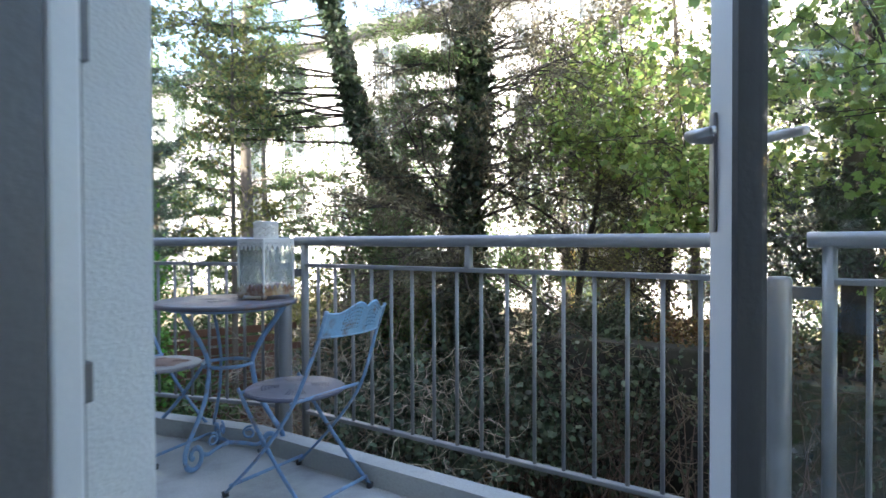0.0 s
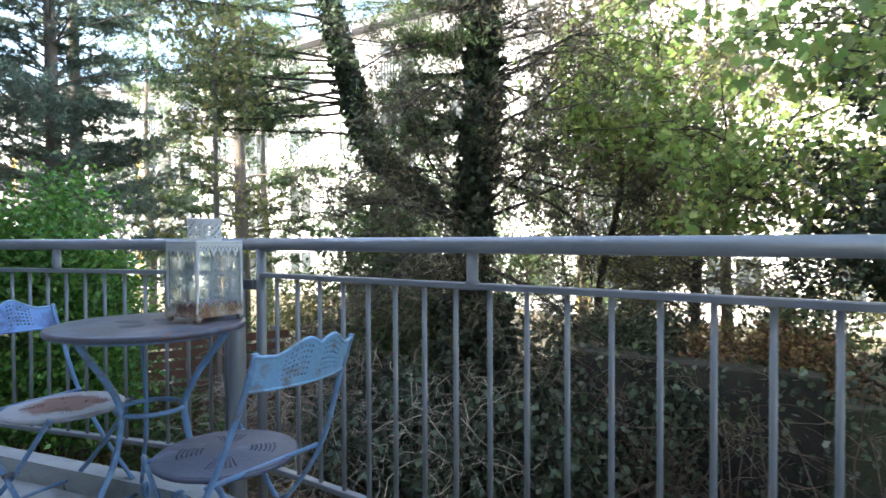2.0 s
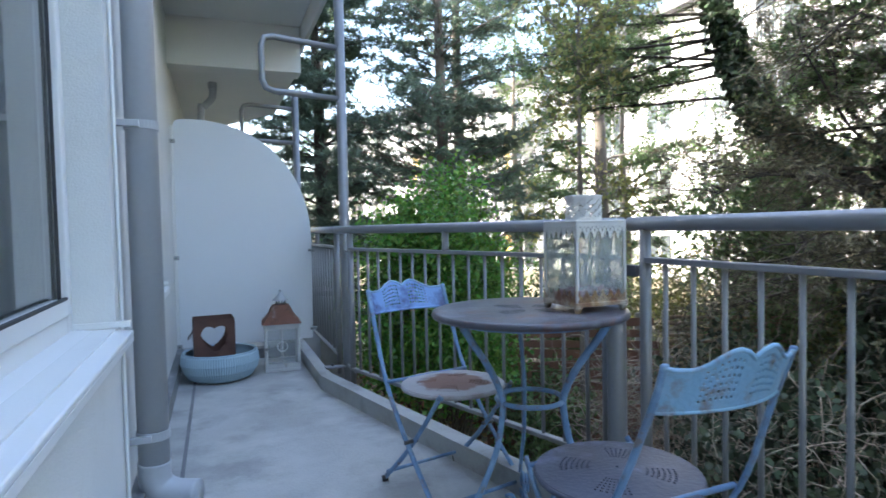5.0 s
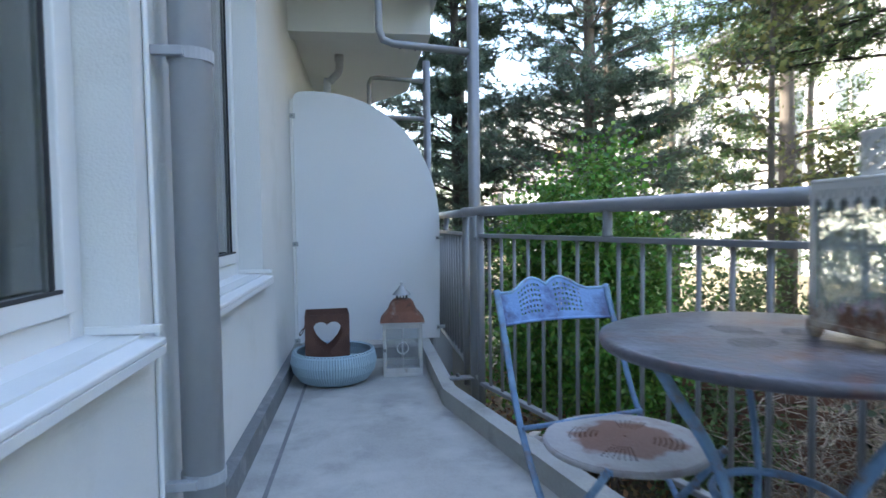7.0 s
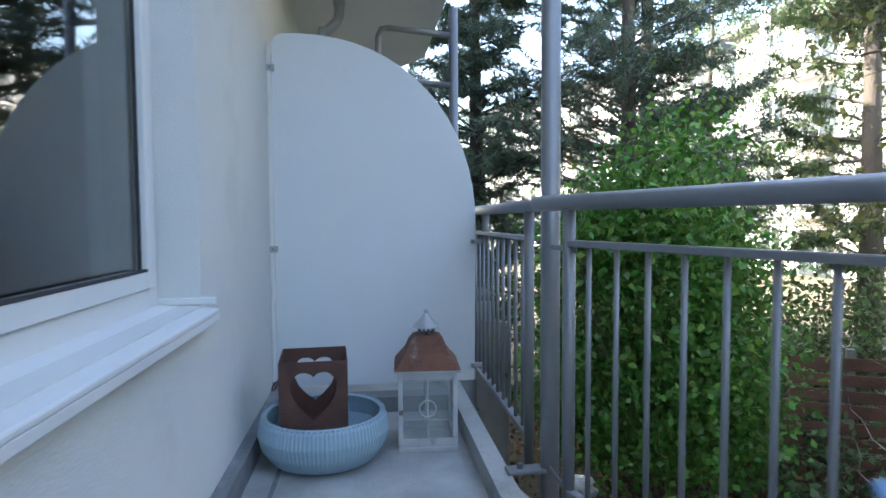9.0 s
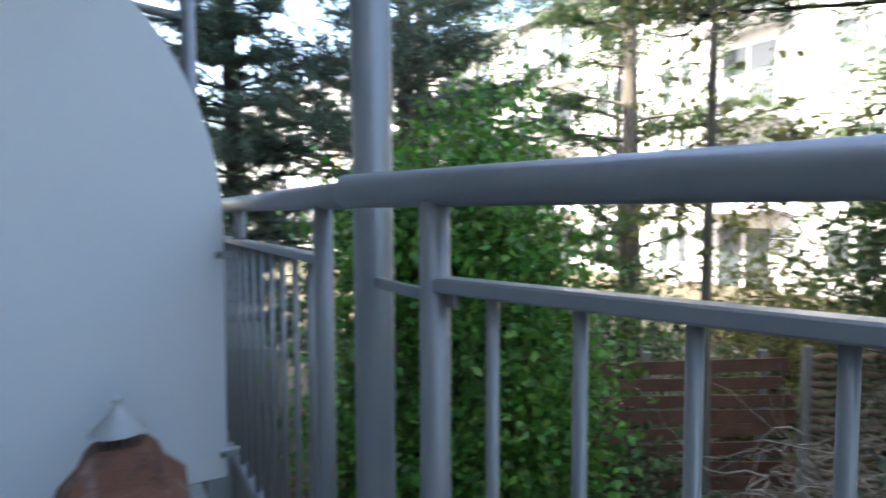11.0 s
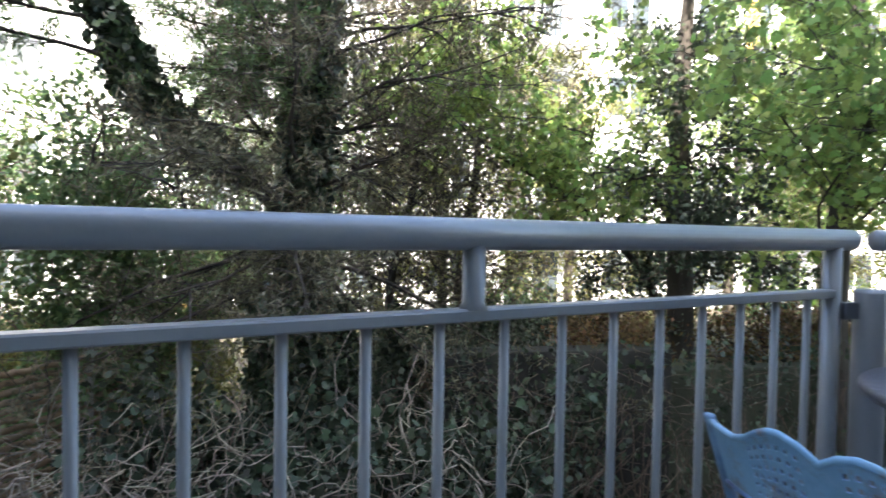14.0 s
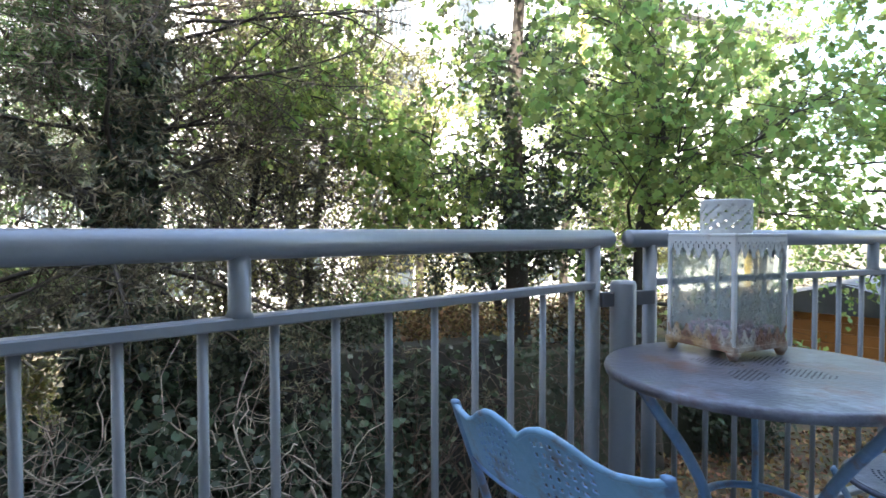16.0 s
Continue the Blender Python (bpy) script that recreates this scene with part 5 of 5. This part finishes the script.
for k, (x, y, h, mt) in enumerate(((9.4, -3.6, 2.3, M_CEDAR), (9.6, -1.2, 2.5, M_YELLOW), (9.3, 0.9, 2.2, M_CEDAR), (9.6, 3.0, 2.3, M_YELLOW))):
    shrub("garden_shrub", (x, y, GR), (0.9, 1.15, h), "loose garden shrub in front of the flats", mt, 3600, 0.075, 140 + k, stems=60, clumps=60, fill=0.3)

# the wood behind: loose trees in front of the flats
for k, (x, y, h, mt) in enumerate(((9.6, -8.5, 6.5, M_MAPLE), (10.2, -5.6, 6.0, M_YELLOW), (9.4, -3.0, 6.3, M_MAPLE), (10.6, -0.6, 5.6, M_YELLOW), (9.8, 1.9, 5.2, M_BROWNPINE), (10.4, 4.4, 5.0, M_CEDAR), (9.0, 6.6, 3.4, M_CEDAR), (9.2, 11.8, 7.0, M_CEDAR), (8.0, 14.8, 8.0, M_CEDAR), (3.2, 16.5, 9.0, M_CEDAR))):
    tree("garden_tree", (x, y, GR), "loose garden tree with autumn leaves in front of the flats", [(0, 0, -0.1, 0.11), (0.1, 0.1, h * 0.3, 0.085), (-0.05, 0.1, h * 0.65, 0.06), (0, 0, h, 0.015)], 24, None, mt, M_BARKLT, 0.7, 6, 36, 2.3, 0.065, 0.01, (0.18, 1.0), "leaf", 0.35, 3, 70 + k)

# old near-black wall holding up the bed behind it, with ivy, dry growth and bare stems before it
solo("garden_wall", box((5.60, 0.60, GR - 0.1), (5.90, 2.85, -0.03), 0.02), M_DARKWALL, "near-black old garden wall with growth over it", "wall", "structure")
solo("garden_wall", box((5.74, -3.4, GR - 0.1), (5.96, 0.60, -0.27), 0.02), M_MOSS, "low mossy garden wall", "wall", "structure")
solo("raised_bed", box((5.90, -3.4, GR - 0.1), (8.6, 2.85, -0.33), 0.05), M_GROUND, "raised soil bed with fallen leaves behind the wall", "soil", "structure")
for k, (x, y, sx, sy, sz, n) in enumerate(((4.4, 3.6, 0.8, 0.9, 1.6, 5000), (5.0, 2.5, 0.5, 0.55, 1.6, 2200), (5.0, 4.9, 0.8, 0.8, 1.7, 4000), (5.35, 1.75, 0.2, 0.35, 1.8, 700), (5.5, -2.6, 0.25, 0.8, 1.2, 2000), (6.5, 3.1, 0.8, 0.7, 2.1, 4500))):
    shrub("ivy_hedge", (x, y, GR), (sx, sy, sz), "dark ivy-grown hedge with tangled bare twigs", M_HEDGE, n, 0.066, 50 + k, "lobed", 170 if k < 3 else 40, "hedge", clumps=60, fill=0.35)
for k, (x, y, sy, n) in enumerate(((6.1, 1.0, 0.75, 5000), (6.2, 2.2, 0.7, 4000), (6.4, -1.2, 1.2, 4500), (6.4, -3.4, 1.2, 3500))):
    shrub("dry_shrub", (x, y, -0.34), (0.42, sy, 0.62), "low orange-brown dry shrub on top of the wall", M_DRYLEAF if k != 1 else M_HEDGE, n, 0.05, 90 + k, "leaf", 60, clumps=60, fill=0.3, stem_mat=M_BARK)
RNG = np.random.default_rng(60)
tw = []
for k in range(110):
    p = np.array([RNG.uniform(4.9, 5.5), RNG.uniform(-0.8, 2.9), GR + 0.0])
    branch(p, (RNG.normal() * 0.12, RNG.normal() * 0.25, 1), RNG.uniform(0.6, 1.8), 0.010, 9, 0.13, 0.0, tw, 0.3)
for k in range(210):
    p = np.array([RNG.uniform(4.9, 5.55), RNG.uniform(-0.8, 2.9), GR + 1.75 * RNG.uniform(0.05, 1) ** 0.8])
    branch(p, RNG.normal(size=3) * np.array([0.3, 1, 0.8]), RNG.uniform(0.3, 1.1), 0.0045, 7, 0.3, 0.02, tw, 0.3)
bt = rods("dry_stems", tw, M_TWIG, None, 5)
lp = np.stack([RNG.uniform(5.2, 5.62, 1500), RNG.uniform(-1.2, 2.9, 1500), GR + 1.85 * RNG.uniform(0, 1, 1500) ** 0.7], 1)
wl = cloud("wall_creeper", lp, 0.055, M_IVY, None, "lobed", 0.5)
tagged(wl, "scattered dark creeper leaves on the near-black wall", "creeper", kind="stuff")
tagged(bt, "thin dry brown stems in front of the dark wall", "stems", kind="stuff")
RNG = np.random.default_rng(61)
tw = []
for k in range(1150):
    p = np.array([RNG.uniform(3.6, 5.2), 5.7 - 3.0 * RNG.uniform(0, 1) ** 1.4, GR + RNG.uniform(0.1, 1.5)])
    branch(p, RNG.normal(size=3) * np.array([0.7, 1, 0.6]), RNG.uniform(0.3, 1.0), RNG.uniform(0.0025, 0.0065), 8, 0.42, 0.02, tw, 0.4)
bt = rods("bramble_twigs", tw, M_BRAMBLE, None, 5)
tagged(bt, "tangled bare brown twigs over the hedge", "twigs", kind="stuff")
RNG = np.random.default_rng(62)
tw = []
for k in range(900):
    p = np.array([RNG.uniform(6.5, 9.5), RNG.uniform(-4, 9), GR + RNG.uniform(0.3, 4.0)])
    branch(p, RNG.normal(size=3) * np.array([0.6, 0.8, 0.9]), RNG.uniform(0.6, 1.8), 0.007, 7, 0.2, 0.0, tw, 0.2)
bt = rods("far_twigs", tw, M_TWIG, None, 4)
tagged(bt, "bare brown twigs in the far garden", "twigs", kind="stuff")
RNG = np.random.default_rng(63)
n = 24000
lp = np.stack([RNG.uniform(1.5, 5.7, n), RNG.uniform(-6, 12, n), np.zeros(n)], 1)
lp[:, 2] = GR + 0.07 + 0.02 * np.maximum(lp[:, 0] - 2.5, 0)
for i in range(n):
    v = Vector((lp[i, 0], lp[i, 1], 0))
    lp[i, 2] += 0.10 * noise.noise(Vector((v.x, v.y, 0)) * 0.5) - 0.06
lt_ob = cloud("leaf_litter", lp, 0.075, M_LITTER, None, "leaf")
tagged(lt_ob, "brown and yellow fallen leaves on the ground", "leaves", kind="stuff")


# fences, shed, far building
def slat_fence(a, b, z0, z1, rows, label, mat, name="fence", weave=False):
    A, B = Vector((*a, 0)), Vector((*b, 0))
    d = B - A
    L = d.length
    ob = thing(name, (*a, z0), label, "fence", rz=math.degrees(math.atan2(d.y, d.x)))
    rn = random.Random(rows)
    for k in range(int(L / 0.9) + 1):
        part("post", box((k * 0.9 - 0.03, -0.03, -0.1), (k * 0.9 + 0.03, 0.03, z1 - z0 + 0.05), 0.006), M_GREYWOOD, ob)
    for r in range(rows):
        z = (z1 - z0) * (r + 0.5) / rows
        h = (z1 - z0) / rows * 0.40
        if weave:
            pts = [(L * q / 24, 0.022 * math.sin(q * math.pi / 1.5 + r * math.pi), z + rn.uniform(-0.008, 0.008)) for q in range(25)]
            part("withe", tube(pts, h * 0.9, 6), mat, ob, smooth=True)
        else:
            own = box((rn.uniform(-0.06, 0.04), -0.045, z - h), (L + rn.uniform(-0.12, 0.08), -0.03, z + h * rn.uniform(0.75, 1.1)), 0.003)
            bmesh.ops.rotate(own, cent=(L / 2, 0, z), matrix=Matrix.Rotation(radians(rn.uniform(-2.6, 2.2)), 3, 'Y'), verts=own.verts)
            part("slat", own, mat, ob)
    return ob


slat_fence((3.5, 7.3), (5.3, 6.4), GR, -0.10, 13, "old brown wooden slat fence in the garden", M_OLDWOOD)
slat_fence((5.35, 6.3), (6.5, 5.6), GR, -0.06, 24, "weathered woven willow fence panel", M_WILLOW, "willow_fence", True)
slat_fence((7.2, -5.0), (9.0, 0.5), GR, -0.3, 9, "weathered low garden fence", M_OLDWOOD)

sh = thing("garden_shed", (6.8, -7.4, GR), "orange-stained wooden shed with a dark roof", "shed", rz=20)
for k in range(9):
    part("board", box((-1.3, -1.6, 0.17 * k), (1.3, 1.6, 0.17 * k + 0.163), 0.006), M_ORANGEWOOD, sh)
shr = bmesh.new()
ends = []
for y in (-1.8, 1.8):
    ends.append([shr.verts.new((x, y, z)) for x, z in ((-1.55, 1.50), (1.55, 1.50), (1.55, 1.57), (0, 1.98), (-1.55, 1.57))])
shr.faces.new(ends[0])
shr.faces.new(ends[1][::-1])
for k in range(5):
    shr.faces.new((ends[0][(k + 1) % 5], ends[0][k], ends[1][k], ends[1][(k + 1) % 5]))
bmesh.ops.recalc_face_normals(shr, faces=shr.faces)
part("roof", shr, M_ROOF, sh, "dark pitched roof")
rnb = random.Random(9)
bagm = bmesh.new()
bmesh.ops.create_icosphere(bagm, subdivisions=3, radius=0.16)
for v in bagm.verts:
    v.co *= 1 + 0.35 * noise.noise(v.co * 9)
    v.co.z *= 0.55
bmesh.ops.translate(bagm, vec=(2.65, 8.25, GR + 0.09), verts=bagm.verts)
solo("white_bag", bagm, M_FRAME, "crumpled white bag lying on the ground", "bag")
bn = thing("storage_bin", (1.62, 8.9, GR), "slate blue storage bin beside the next balcony", "bin")
part("body", box((-0.22, -0.3, 0), (0.22, 0.3, 1.9), 0.03), M_PVC, bn)
part("lid", box((-0.24, -0.32, 1.9), (0.24, 0.32, 1.97), 0.02), M_DARKSTEEL, bn)
nb = thing("garden_board", (1.75, 8.3, GR), "old grey wooden board leaning in the garden", "board", rz=-20)
part("panel", box((-0.16, -0.015, 0), (0.16, 0.015, 1.75), 0.01), M_GREYWOOD, nb)
part("batten", box((-0.16, -0.03, 1.3), (0.16, -0.015, 1.36), 0.004), M_GREYWOOD, nb)
oc = thing("garden_cabinet", (1.62, 12.2, GR), "small orange wooden garden cabinet", "cabinet")
part("body", box((-0.35, -0.25, 0), (0.35, 0.25, 2.4), 0.01), M_ORANGEWOOD, oc)
part("roof", box((-0.42, -0.32, 2.4), (0.42, 0.32, 2.46), 0.01), M_ROOF, oc)



def apartment_block(loc, length, storeys, label, seed, rz=0.0):
    """A white block of flats: it runs along its own y and faces its own -x, with windows, slabs, railings and pillars."""
    rn = random.Random(seed)
    ob = thing("apartment_building", loc, label, "building", "apartment buildings", rz)
    H = 2.85
    part("wall", box((0, 0, -0.1), (9, length, storeys * H)), M_BUILD, ob)
    part("roof", box((-0.6, -0.4, storeys * H), (9.4, length + 0.4, storeys * H + 0.35), 0.02), M_ROOF, ob)
    bay = 3.0
    nb_ = int(length / bay)
    for s in range(storeys):
        z = s * H
        for k in range(nb_):
            y = k * bay + 0.5
            kinds = k % 3
            w, lo, hi = ((1.9, 0.1, 2.3), (1.3, 0.9, 2.3), (1.5, 0.9, 2.3))[kinds]
            fr = part("window", box((-0.05, y, z + lo), (0.03, y + w, z + hi), 0.01), M_BUILD, ob, "white framed window")
            half = w / 2
            for q in range(2):
                part("pane", box((-0.065, y + 0.07 + q * half, z + lo + 0.08), (-0.045, y + half - 0.05 + q * half, z + hi - 0.08)), M_FARGLASS, fr, "dark window pane")
            if kinds == 0:
                if s:
                    part("balcony_slab", box((-1.5, y - 0.4, z - 0.16), (0.0, y + w + 0.5, z + 0.02), 0.01), M_BUILD, ob, "white balcony slab")
                    rl = part("balcony_railing", box((-1.48, y - 0.38, z + 0.98), (-1.42, y + w + 0.48, z + 1.03)), M_BUILDGREY, ob)
                    bars = bmesh.new()
                    for q in range(20):
                        yy = y - 0.36 + q * (w + 0.82) / 19
                        box((-1.46, yy - 0.012, z + 0.02), (-1.44, yy + 0.012, z + 0.98), 0, bars)
                    tagged(part("bar_infill", bars, M_BUILDGREY, rl), kind="stuff")
                if rn.random() < 0.25:
                    part("facade_panel", box((-0.06, y + w + 0.1, z + 0.2), (0.0, y + w + 0.5, z + 2.4)), M_YELPANEL, ob, "ochre facade panel")
            elif kinds == 1 and rn.random() < 0.5:
                part("facade_panel", box((-0.04, y - 0.2, z + 0.2), (0.0, y + w + 0.2, z + 0.8)), M_BUILDGREY, ob, "grey facade cladding")
    for k in range(0, nb_, 3):
        part("pillar", box((-1.55, k * bay + 2.8, -0.1), (-1.25, k * bay + 3.1, storeys * H), 0.02), M_BUILD, ob, "white pillar")
    return ob


apartment_block((18.5, -22.0, GR), 52, 4, "long white block of flats with balconies behind the trees", 3)
apartment_block((19.0, 32.0, GR), 24, 4, "white block of flats with balconies behind the conifers", 4, 22)
